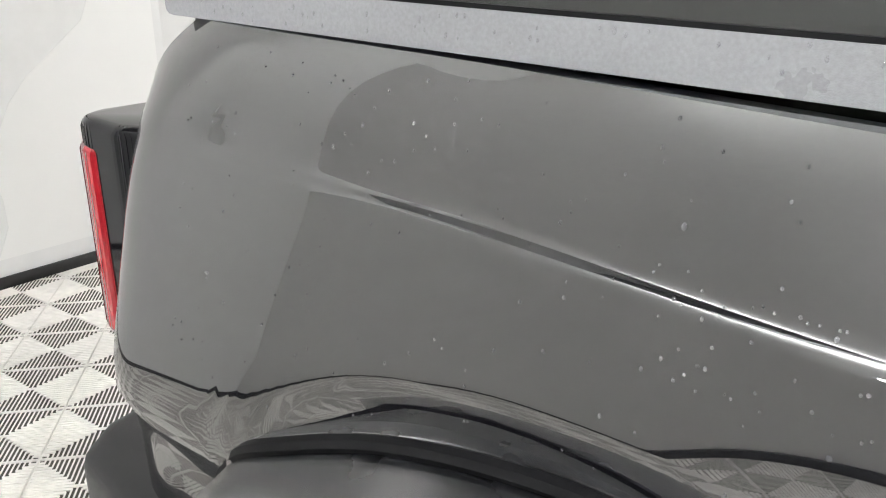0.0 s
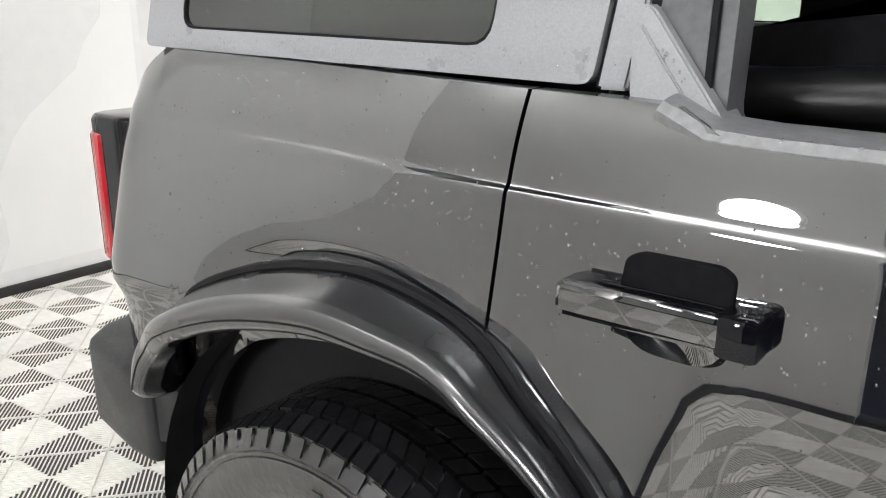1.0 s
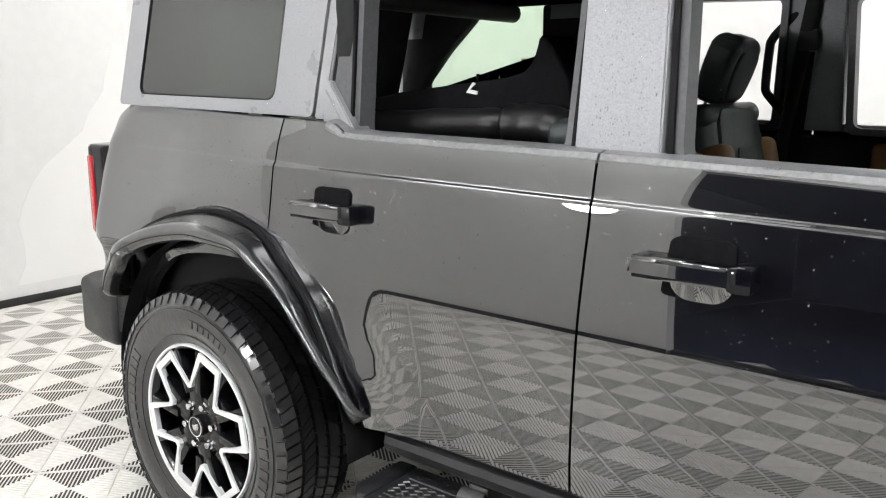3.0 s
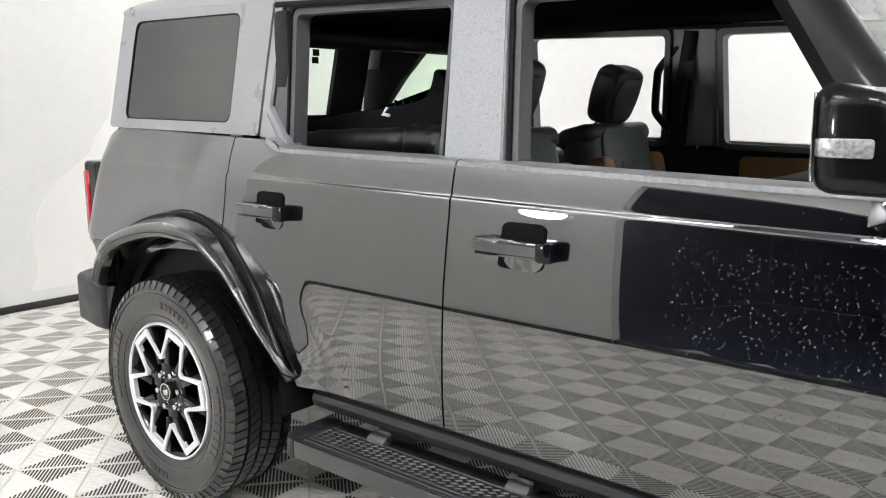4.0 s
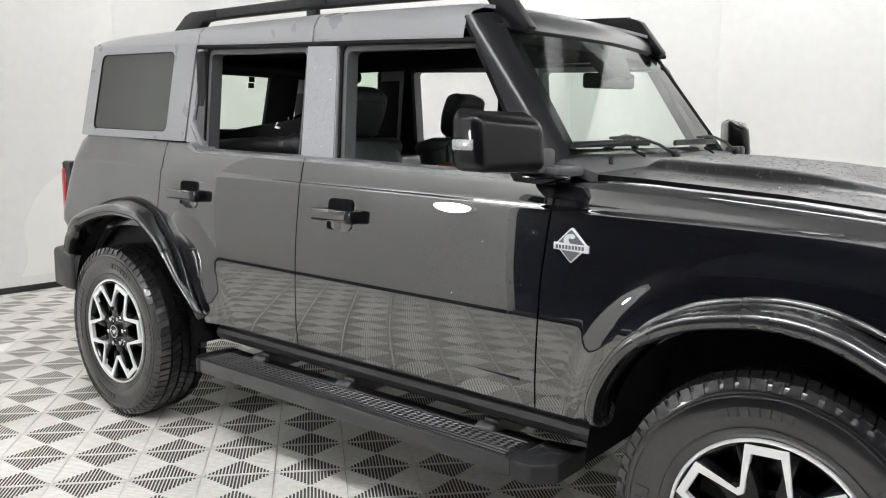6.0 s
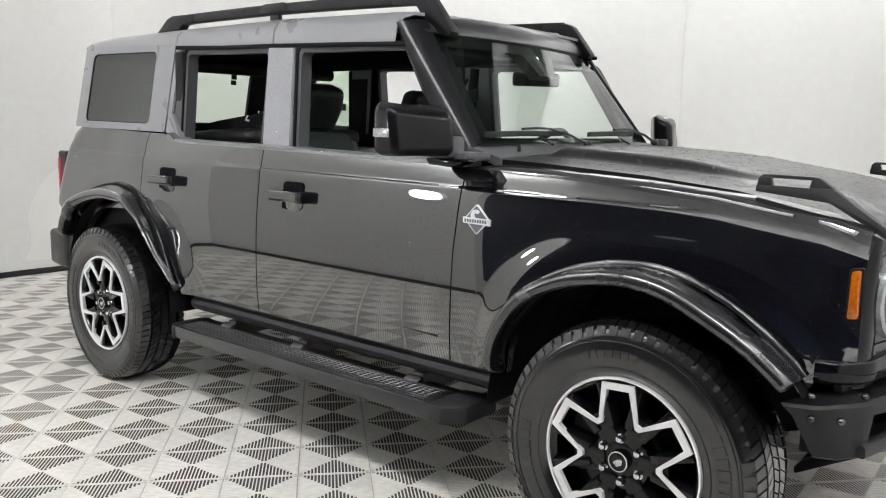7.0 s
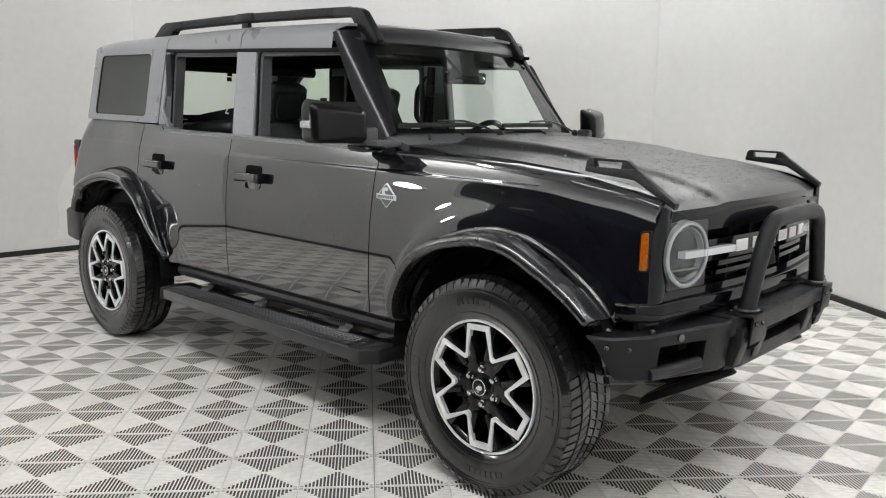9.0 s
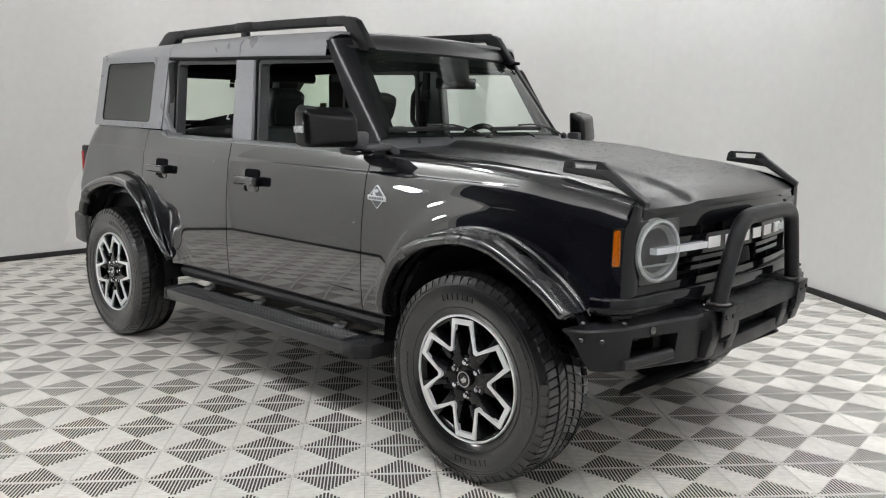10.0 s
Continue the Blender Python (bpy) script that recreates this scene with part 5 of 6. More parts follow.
GR = part("grille", face_sheet(-0.74, 0.74, 0.76, 1.02, -0.055), SEAL, CAR, "gloss black grille with white blocks across it")
part("grille_top_bar", face_sheet(-0.74, 0.74, 0.985, 1.052, 0.0, lean=0.15), GLOSS, GR)
part("grille_bottom_bar", face_sheet(-0.74, 0.74, 0.745, 0.800, 0.006), GLOSS, GR)
part("grille_band", face_sheet(-0.52, 0.52, 0.880, 0.952, 0.004), GLOSS, GR)
for z in (0.822, 0.852):
    part("grille_slat", face_sheet(-0.44, 0.44, z, z + 0.016, -0.012), GLOSS, GR)
for k in range(-2, 3):
    part("grille_upright", face_sheet(k * 0.16 - 0.006, k * 0.16 + 0.006, 0.80, 0.985, -0.02, 2), SEAL, GR)
part("grille_sensor", prism([(YC - 0.06, 0.81), (YC + 0.06, 0.81), (YC + 0.035, 0.87), (YC - 0.035, 0.87)], "x", 3.57, 3.592, 0.004), SEAL, GR)
for k in range(6):
    c = -0.272 + 0.124 * k
    blk = face_sheet(c - 0.040, c + 0.040, 0.896, 0.936, 0.008, 4)
    part("letter_block", blk, LETTER, GR, "plain white block on the grille band")
for side in (-1, 1):
    c = side * (0.628 if side < 0 else 0.612)
    m = Matrix.Translation((front_x(c) + (0.010 if side < 0 else -0.012), YC + c, 0.916)) @ Matrix.Rotation(radians(side * 12), 4, "Z") @ Matrix.Rotation(radians(90), 4, "Z")
    panel_f = face_sheet(min(side * 0.50, side * 0.755), max(side * 0.50, side * 0.755), 0.802, 1.02, 0.002)
    part("lamp_panel", panel_f, HEADER, GR, "gloss black headlamp panel")
    H_ = part("headlamp", turned(revolve([(0.0, 0.045), (0.080, 0.045), (0.092, 0.0), (0.098, -0.012), (0.108, -0.010), (0.112, 0.02)], 48), m), LAMPGREY, CAR, "round headlamp with a white light bar across it")
    part("lamp_ring", turned(revolve([(0.0935, 0.002), (0.095, -0.012), (0.0985, -0.015), (0.1025, -0.012), (0.1035, 0.0)], 48), m), RINGM, H_, "pale ring")
    part("reflector", turned(revolve([(0.0, 0.030), (0.04, 0.027), (0.07, 0.015), (0.086, -0.004), (0.090, -0.004), (0.090, 0.01)], 48), m), LAMPIN, H_)
    part("shelf", turned(box(-0.074, 0.074, -0.006, 0.030, -0.052, -0.047, 0.001), m), LAMPGREY, H_)
    part("lens", turned(revolve([(0.0, -0.026), (0.05, -0.023), (0.080, -0.018), (0.092, -0.012)], 48), m), LENS, H_)
    a, b = (side * 0.655, side * 0.36)
    part("light_bar", face_sheet(min(a, b), max(a, b), 0.905, 0.927, 0.028, 6), WHITE, H_, "white light bar")
    # side marker and corner of the fender
    y = YC - half_width(3.478, 0.93)
    mk = prism(round_poly([(3.470, 0.872), (3.494, 0.874), (3.493, 0.996), (3.472, 0.992)], 0.006, 2), "y", y - 0.006, y + 0.03, 0.003)
    for v in mk.verts:
        v.co.y += (half_width(3.478, 0.93) - half_width(v.co.x, 0.93))
    part("side_marker", flip(mk) if side > 0 else mk, ORANGE, CAR, "amber side marker lens")
    fr_ = prism(round_poly([(3.465, 0.866), (3.499, 0.868), (3.498, 1.002), (3.467, 0.998)], 0.006, 2), "y", y - 0.002, y + 0.03, 0.002)
    for v in fr_.verts:
        v.co.y += (half_width(3.478, 0.93) - half_width(v.co.x, 0.93))
    part("marker_frame", flip(fr_) if side > 0 else fr_, SEAL, CAR)
    # corner skin from the fender's end to the face
    def corner(u, v):
        z = 0.70 + (1.080 - 0.70) * v
        p0 = Vector((3.497, YC - half_width(3.497, max(z, 0.72)), z))
        p2 = Vector((front_x(0.70), YC - 0.690, z - 0.02 * v))
        p1 = Vector((3.530, YC - 0.752, z - 0.01 * v))
        return p0 * (1 - u) ** 2 + p1 * 2 * u * (1 - u) + p2 * u * u
    bm = grid(corner, 6, 8)
    part("front_corner", flip(bm) if side > 0 else bm, GLOSS, CAR)
# glossy lower edge of the nose, running from the fenders round under the lamps
path = [(3.415, YC - half_width(3.415, 0.76) - 0.004, 0.738), (3.470, YC - half_width(3.470, 0.76) - 0.004, 0.738)]
path += [(3.512, YC - 0.752, 0.738), (front_x(0.68) + 0.004, YC - 0.69, 0.740)] + [(front_x(c) + 0.012, YC + c, 0.742) for c in (-0.58, -0.4, -0.2, 0.0)]
path += [(x, 2 * YC - y, z) for x, y, z in path[-2::-1]]
part("lower_fascia", sweep(catmull(path, 4), rounded(0.030, 0.060, 0.012, 3)), GLOSS, CAR, "gloss black lower edge of the nose", smooth=50)
part("front_valance", face_sheet(-0.78, 0.78, 0.60, 0.752, -0.03), PLASTIC_G, CAR, "black valance under the grille")

# ---- front bumper and bull bar ----
BP = part("front_bumper", prism([(3.52, YC - 0.47), (3.645, YC - 0.47), (3.680, YC - 0.38), (3.688, YC), (3.680, YC + 0.38), (3.645, YC + 0.47), (3.52, YC + 0.47)], "z", 0.628, 0.695, 0.010), STEEL, CAR, "matte black steel front bumper with drops")
part("bumper_lower", prism([(3.55, YC - 0.45), (3.625, YC - 0.45), (3.650, YC - 0.36), (3.656, YC), (3.650, YC + 0.36), (3.625, YC + 0.45), (3.55, YC + 0.45)], "z", 0.505, 0.560, 0.008), STEEL, BP)
part("bumper_back", box(3.50, 3.60, YC - 0.46, YC + 0.46, 0.52, 0.66, 0.0), SEAL, BP)
for c in (-0.41, -0.25, 0.25, 0.41):
    part("bumper_upright", prism([(3.55, 0.52), (3.652, 0.52), (3.676, 0.60), (3.676, 0.66), (3.55, 0.66)], "y", YC + c - 0.035, YC + c + 0.035, 0.006), STEEL, BP)
for side in (-1, 1):
    top = [(3.375, -0.885), (3.45, -0.862), (3.535, -0.775), (3.650, -0.475), (3.650, -0.42), (3.40, -0.42)]
    lo = [(3.440, -0.815), (3.490, -0.792), (3.530, -0.735), (3.632, -0.475), (3.632, -0.42), (3.42, -0.42)]

    def plan_at(z, pick):
        f = (0.688 - z) / 0.166
        p = [Vector((a[0] + (b[0] - a[0]) * f, a[1] + (b[1] - a[1]) * f)) for a, b in zip(top, lo)]

        def edge_at(y):
            k = (y - p[2].y) / (p[3].y - p[2].y)
            return p[2] + (p[3] - p[2]) * k
        return {"all": p, "outer": [p[0], p[1], p[2], edge_at(-0.728), Vector((3.42, -0.728))], "inner": [edge_at(-0.545), p[3], p[4], p[5], Vector((3.42, -0.545))]}[pick]

    # one skin with a slot through it, its edges turned inwards, and a lid on top
    cols = []
    for z in (0.690, 0.682, 0.640, 0.566, 0.530, 0.522):
        p = plan_at(z, "all")
        tuck_in = 0.008 if z in (0.690, 0.522) else 0.0
        a_, b_ = plan_at(z, "outer")[3], plan_at(z, "inner")[0]
        row = [Vector((p[0].x + 0.02, p[0].y + 0.05)), p[0], p[1], (p[1] + p[2]) / 2, p[2], a_, b_, p[3], p[4]]
        cols.append([Vector((q.x - tuck_in * (1 if q.y > -0.79 else 0.4), q.y + (tuck_in if q.y < -0.7 else 0), z - (0.022 * max(0, -q.y - 0.6) / 0.3 if z > 0.67 else 0))) for q in row])
    wing = bmesh.new()
    vv = [[wing.verts.new(q) for q in r] for r in cols]
    for i in range(len(vv) - 1):
        for j in range(len(vv[0]) - 1):
            if not (i == 2 and j == 5):
                wing.faces.new((vv[i][j], vv[i][j + 1], vv[i + 1][j + 1], vv[i + 1][j]))
    r_ = bmesh.ops.extrude_edge_only(wing, edges=[wing.edges.get(e) for e in ((vv[2][5], vv[2][6]), (vv[2][6], vv[3][6]), (vv[3][6], vv[3][5]), (vv[3][5], vv[2][5]))])
    bmesh.ops.translate(wing, vec=(-0.07, 0.02, 0), verts=[g for g in r_["geom"] if isinstance(g, bmesh.types.BMVert)])
    back = [wing.verts.new((3.42, -0.42, 0.690)), wing.verts.new((3.42, -0.80, 0.676))]
    wing.faces.new(vv[0] + back)
    under = [wing.verts.new((3.45, -0.42, 0.522)), wing.verts.new((3.46, -0.76, 0.522))]
    wing.faces.new((vv[-1] + under)[::-1])
    W = part("bumper_wing", flip(wing) if side > 0 else wing, STEEL, BP, "textured black bumper wing")
    bm = box(3.40, 3.47, -0.80, -0.44, 0.53, 0.65)
    part("recess_back", flip(bm) if side > 0 else bm, SEAL, W)
    def on_wing(y, z):
        x = lerp(y, [(-0.775, 3.535), (-0.475, 3.650)]) - 0.016 * (0.688 - z) / 0.166
        return (x + 0.006, y, z)
    sn = disc((0, 0, 0), 0.013, -0.004, 0.004, 20, 0.001)
    turned(sn, Matrix.Translation(on_wing(-0.66, 0.662)) @ Matrix.Rotation(radians(72), 4, "Z"))
    part("parking_sensor", flip(sn) if side > 0 else sn, PLASTIC_G, W)
    lip = sweep([Vector(on_wing(y, z)) - Vector((0.010, 0, 0)) for y, z in ((-0.752, 0.548), (-0.70, 0.553), (-0.62, 0.560), (-0.56, 0.568))], rounded(0.036, 0.036, 0.012, 3))
    part("lower_lip", flip(lip) if side > 0 else lip, PLASTIC, W)
    for x, y, z in ((3.44, -0.873, 0.640), (3.50, -0.842, 0.640)):
        bt = ball((x, y + 0.006, z), 0.010, 2)
        part("bolt", flip(bt) if side > 0 else bt, CHROMEB, W)
    for x, y in ((3.43, -0.86), (3.53, -0.77)):
        bt = ball((x, y + 0.015, 0.690), 0.011, 2, (1, 1, 0.8))
        part("bolt", flip(bt) if side > 0 else bt, CHROMEB, W)
    hook = prism(round_poly([(3.60, 0.565), (3.680, 0.570), (3.698, 0.600), (3.684, 0.630), (3.60, 0.638)], 0.014, 4), "y", YC - 0.332, YC - 0.312, 0.005)
    TH = part("tow_hook", flip(hook) if side > 0 else hook, STEEL, BP, "black tow hook plate")
    eye = moved(disc((0, 0, 0), 0.013, YC - 0.334, YC - 0.310, 20, 0.002), (3.672, 0, 0.602))
    part("hook_eye", flip(eye) if side > 0 else eye, SEAL, TH)
    foot = prism([(3.60, YC - 0.42), (3.70, YC - 0.42), (3.70, YC - 0.31), (3.60, YC - 0.31)], "z", 0.694, 0.702, 0.003)
    BF = part("bar_foot", flip(foot) if side > 0 else foot, STEEL, BP)
    tab = prism([(3.686, 0.60), (3.694, 0.60), (3.702, 0.690), (3.702, 0.702), (3.694, 0.702)], "y", YC - 0.415, YC - 0.315, 0.002)
    part("foot_tab", flip(tab) if side > 0 else tab, STEEL, BF)
    for y, z in ((-0.395, 0.672), (-0.340, 0.668)):
        bt = ball((3.704, YC + y, z), 0.009, 2, (0.6, 1, 1))
        part("bolt", flip(bt) if side > 0 else bt, CHROMEB, BF)
    for x, y in ((3.615, -0.40), (3.690, -0.325)):
        bt = ball((x, YC + y, 0.704), 0.008, 2, (1, 1, 0.7))
        part("bolt", flip(bt) if side > 0 else bt, CHROMEB, BF)
    clamp = sweep([(3.650 + 0.037 * math.sin(radians(20 * k)), YC - 0.354 + 0.037 * math.cos(radians(20 * k)), 0.709) for k in range(19)], circle(0.006, 8))
    part("foot_collar", flip(clamp) if side > 0 else clamp, IRON, BF)
bar_pts = [(3.650, YC - 0.357, 0.695), (3.654, YC - 0.318, 0.80), (3.660, YC - 0.262, 0.93), (3.662, YC - 0.232, 0.976), (3.664, YC - 0.180, 1.004), (3.666, YC - 0.07, 1.010),
           (3.666, YC + 0.12, 1.010), (3.664, YC + 0.222, 1.004), (3.662, YC + 0.268, 0.976), (3.660, YC + 0.290, 0.93), (3.656, YC + 0.332, 0.80), (3.652, YC + 0.364, 0.695)]
part("bull_bar", sweep(catmull(bar_pts, 5), circle(0.030, 18), up=(1, 0, 0)), STEEL, BP, "black tubular bull bar", smooth=60)
SK = part("skid_plate", prism([(3.28, 0.300), (3.46, 0.405), (3.60, 0.478), (3.60, 0.486), (3.46, 0.415), (3.28, 0.310)], "y", YC - 0.33, YC + 0.33, 0.002), DARK, CAR, "dark skid plate sloping back under the bumper")
for c in (-0.335, 0.335):
    part("skid_rail", prism([(3.265, 0.262), (3.262, 0.285), (3.285, 0.312), (3.45, 0.412), (3.60, 0.490), (3.625, 0.470), (3.46, 0.374)], "y", YC + c - 0.022, YC + c + 0.022, 0.008), STEEL, SK)
part("front_axle", join(tube([(2.949, YC - 0.72, 0.40), (2.949, YC + 0.72, 0.40)], 0.045, 12), tube([(3.15, YC - 0.70, 0.36), (3.05, YC - 0.2, 0.40), (3.05, YC + 0.2, 0.40), (3.15, YC + 0.70, 0.36)], 0.018, 10)), IRON, CAR, "grey suspension arms behind the front wheels")
part("rear_axle", join(tube([(0, YC - 0.72, 0.40), (0, YC + 0.72, 0.40)], 0.05, 12), tube([(-0.22, YC - 0.55, 0.55), (-0.16, YC - 0.58, 0.88)], 0.035, 12), tube([(-0.22, YC + 0.55, 0.55), (-0.16, YC + 0.58, 0.88)], 0.035, 12)), IRON, CAR, "dark rear axle and dampers")


# ---- cabin ----
part("dashboard", join(box(1.86, 2.20, YC - 0.66, YC + 0.66, 1.00, 1.215, 0.04, 3), box(1.84, 1.92, YC - 0.12, YC + 0.14, 1.02, 1.235, 0.02)), CABIN, CAR, "black dashboard")
SW = part("steering_wheel", turned(sweep([(0.185 * math.cos(2 * math.pi * k / 36), 0.185 * math.sin(2 * math.pi * k / 36), 0) for k in range(36)], circle(0.016, 10), closed=True), Matrix.Translation((1.80, YC + 0.37, 1.145)) @ Matrix.Rotation(radians(-65), 4, "Y")), CABIN, CAR, "black steering wheel")
part("wheel_boss", ball((1.81, YC + 0.37, 1.14), 0.07, 2, (0.5, 1, 1)), CABIN, SW)
RMM = Matrix.Translation((1.945, 0.115, 1.531)) @ Matrix.Rotation(radians(-33), 4, "Z")
RM = part("rear_view_mirror", turned(box(-0.012, 0.016, -0.108, 0.108, -0.029, 0.029, 0.012, 3), RMM), CABIN, CAR, "black rear-view mirror behind the windscreen")
part("mirror_stalk", tube([(1.95, 0.12, 1.545), (1.975, 0.11, 1.62)], 0.011, 8), CABIN, RM)
def housing(u, v):
    return screen(0.445 - 0.045 * v + (0.095 + 0.130 * v) * u, 0.70 + 0.28 * v, 0, -0.012)


part("sensor_housing", rim(grid(housing, 6, 6), (-0.05, 0, -0.015)), CABIN, ws, "black sensor housing behind the glass")
part("mirror_glass", turned(box(-0.0135, -0.0115, -0.098, 0.098, -0.021, 0.021), RMM), CHROME, RM)
part("windscreen_label", moved(turned(disc((0, 0, 0), 0.030, -0.001, 0.001, 24), Matrix.Rotation(radians(90), 4, "Z")), (1.952, YC - 0.46, 1.632)), TINTG, ws, "small round label on the glass")


for y0, y1 in ((YC - 0.56, YC - 0.10), (YC + 0.12, YC + 0.56)):
    m = Matrix.Translation((1.87, (y0 + y1) / 2, 1.638)) @ Matrix.Rotation(radians(28), 4, "Y")
    part("sun_visor", turned(box(-0.085, 0.085, -(y1 - y0) / 2, (y1 - y0) / 2, -0.011, 0.011, 0.009, 3), m), LINER, CAR, "black sun visor folded up under the roof")


def seat(x, y, flank):
    lean = Matrix.Rotation(radians(-14), 4, "Y")
    base = Matrix.Translation((x, y, 0))
    s = part("seat", turned(box(-0.06, 0.46, -0.25, 0.25, 0.72, 0.90, 0.05, 4), base), LEATHER, CAR, "dark leather front seat with grey-green centre and tan edges")
    back = turned(box(-0.075, 0.065, -0.24, 0.24, 0.0, 0.50, 0.055, 4), base @ Matrix.Translation((-0.02, 0, 0.80)) @ lean)
    part("backrest", back, flank, s)
    part("backrest_cap", turned(box(-0.080, 0.070, -0.243, 0.243, 0.43, 0.506, 0.035, 4), base @ Matrix.Translation((-0.02, 0, 0.80)) @ lean), LEATHER, s)
    for k in (-1, 1):
        part("bolster", turned(moved(box(-0.04, 0.05, -0.045, 0.045, 0.0, 0.36, 0.03, 4), (0.055, k * 0.20, 0.02)), base @ Matrix.Translation((-0.02, 0, 0.80)) @ lean), TAN, s, "tan leather bolster")
    part("backrest_centre", turned(prism(round_poly([(-0.15, 0.0), (0.15, 0.0), (0.20, 0.30), (0.16, 0.485), (-0.16, 0.485), (-0.20, 0.30)], 0.05, 4), "x", 0.05, 0.078, 0.012), base @ Matrix.Translation((-0.02, 0, 0.80)) @ lean), LEATHERG, s, "grey-green leather centre")
    part("backrest_slot", turned(prism(round_poly([(-0.09, 0.30), (0.09, 0.30), (0.07, 0.36), (-0.07, 0.36)], 0.02, 3), "x", 0.07, 0.084, 0.004), base @ Matrix.Translation((-0.02, 0, 0.80)) @ lean), LEATHER, s)
    hm = base @ Matrix.Translation((-0.145, 0, 1.306)) @ Matrix.Rotation(radians(19), 4, "Y")
    part("headrest", turned(prism(round_poly([(-0.090, 0.0), (0.090, 0.0), (0.118, 0.10), (0.110, 0.19), (0.07, 0.21), (-0.07, 0.21), (-0.110, 0.19), (-0.118, 0.10)], 0.035, 3), "x", -0.04, 0.055, 0.026, 4), hm), LEATHER, s, "dark leather headrest")
    part("headrest_pad", turned(prism(round_poly([(-0.070, 0.02), (0.070, 0.02), (0.090, 0.10), (0.080, 0.175), (-0.080, 0.175), (-0.090, 0.10)], 0.03, 3), "x", 0.04, 0.064, 0.010, 3), hm), LEATHER, s)
    for k in (-1, 1):
        part("headrest_post", turned(tube([(0, k * 0.06, -0.06), (0, k * 0.06, 0.03)], 0.007, 8), hm), CHROME, s)
    return s


seat(1.14, YC - 0.375, SHELL)
seat(1.09, YC + 0.375, LEATHER)
# rear seats: the near one is folded, its black back standing up along the side of the cabin
rs = part("rear_seat", box(0.58, 1.0, -0.30, 0.66, 0.72, 0.88, 0.05, 4), LEATHER, CAR, "dark leather rear seat with a folded near part")
part("backrest", turned(box(-0.07, 0.07, -0.42, 0.45, 0, 0.40, 0.05, 4), Matrix.Translation((0.56, 0.20, 0.80)) @ Matrix.Rotation(radians(6), 4, "Y")), ROLL, rs)


def folded(name, bm, material, label):
    """A part of the folded near seat."""
    return part(name, moved(bm, (0.062, -0.072, 0)), material, rs, label)


folded("folded_back", prism(round_poly([(0.12, 1.05), (0.12, 1.300), (0.30, 1.333), (0.50, 1.356), (0.66, 1.372), (0.725, 1.388), (0.750, 1.420), (0.764, 1.468), (0.778, 1.472), (0.812, 1.436), (0.850, 1.365), (0.885, 1.25), (0.885, 1.05)], 0.012, 3), "y", -0.362, -0.215, 0.012, 3), LINER, "black folded seat back with a raised end")
folded("seat_side", box(0.14, 0.88, -0.425, -0.362, 0.90, 1.222, 0.018, 3), ROLL, "black leather seat side")
folded("headrest_tag", prism([(0.571, 1.362), (0.580, 1.359), (0.562, 1.344), (0.588, 1.340), (0.585, 1.331), (0.551, 1.336)], "y", -0.3655, -0.361), LETTER, "white tag")
for x, h in ((0.494, 0.030), (0.530, 0.026), (0.568, 0.020), (0.588, 0.016)):
    z = lerp(x, [(0.30, 1.333), (0.50, 1.356), (0.66, 1.372)])
    folded("release_pin", join(tube([(x, -0.235, z - 0.006), (x, -0.235, z + h)], 0.005, 8), ball((x + 0.005, -0.235, z + 0.005), 0.010, 2, (1.4, 1, 0.8))), CHROMEB, "small dark metal release pin")
for ends, r in ((((0.16, 1.236), (0.42, 1.252), (0.712, 1.262)), 0.040), (((0.704, 1.262), (0.81, 1.262), (0.895, 1.246)), 0.050)):
    pth = catmull([(x, -0.400, z) for x, z in ends], 10)
    bm = sweep(pth, lambda t: circle(r * (0.62 + 0.38 * min(1, 9 * t, 9 * (1 - t)) ** 0.5) * (1 + 0.03 * math.sin(23 * t)), 20, 1.1), up=(0, 1, 0))
    folded("backrest_roll", bm, ROLL, "padded black leather roll along the folded seat")
part("console", box(1.1, 1.9, YC - 0.11, YC + 0.11, 0.62, 0.93, 0.03), CABIN, CAR)
part("cargo_floor", box(-0.60, 0.25, YC - 0.60, YC + 0.60, 0.80, 0.86, 0.01), CABIN, CAR)
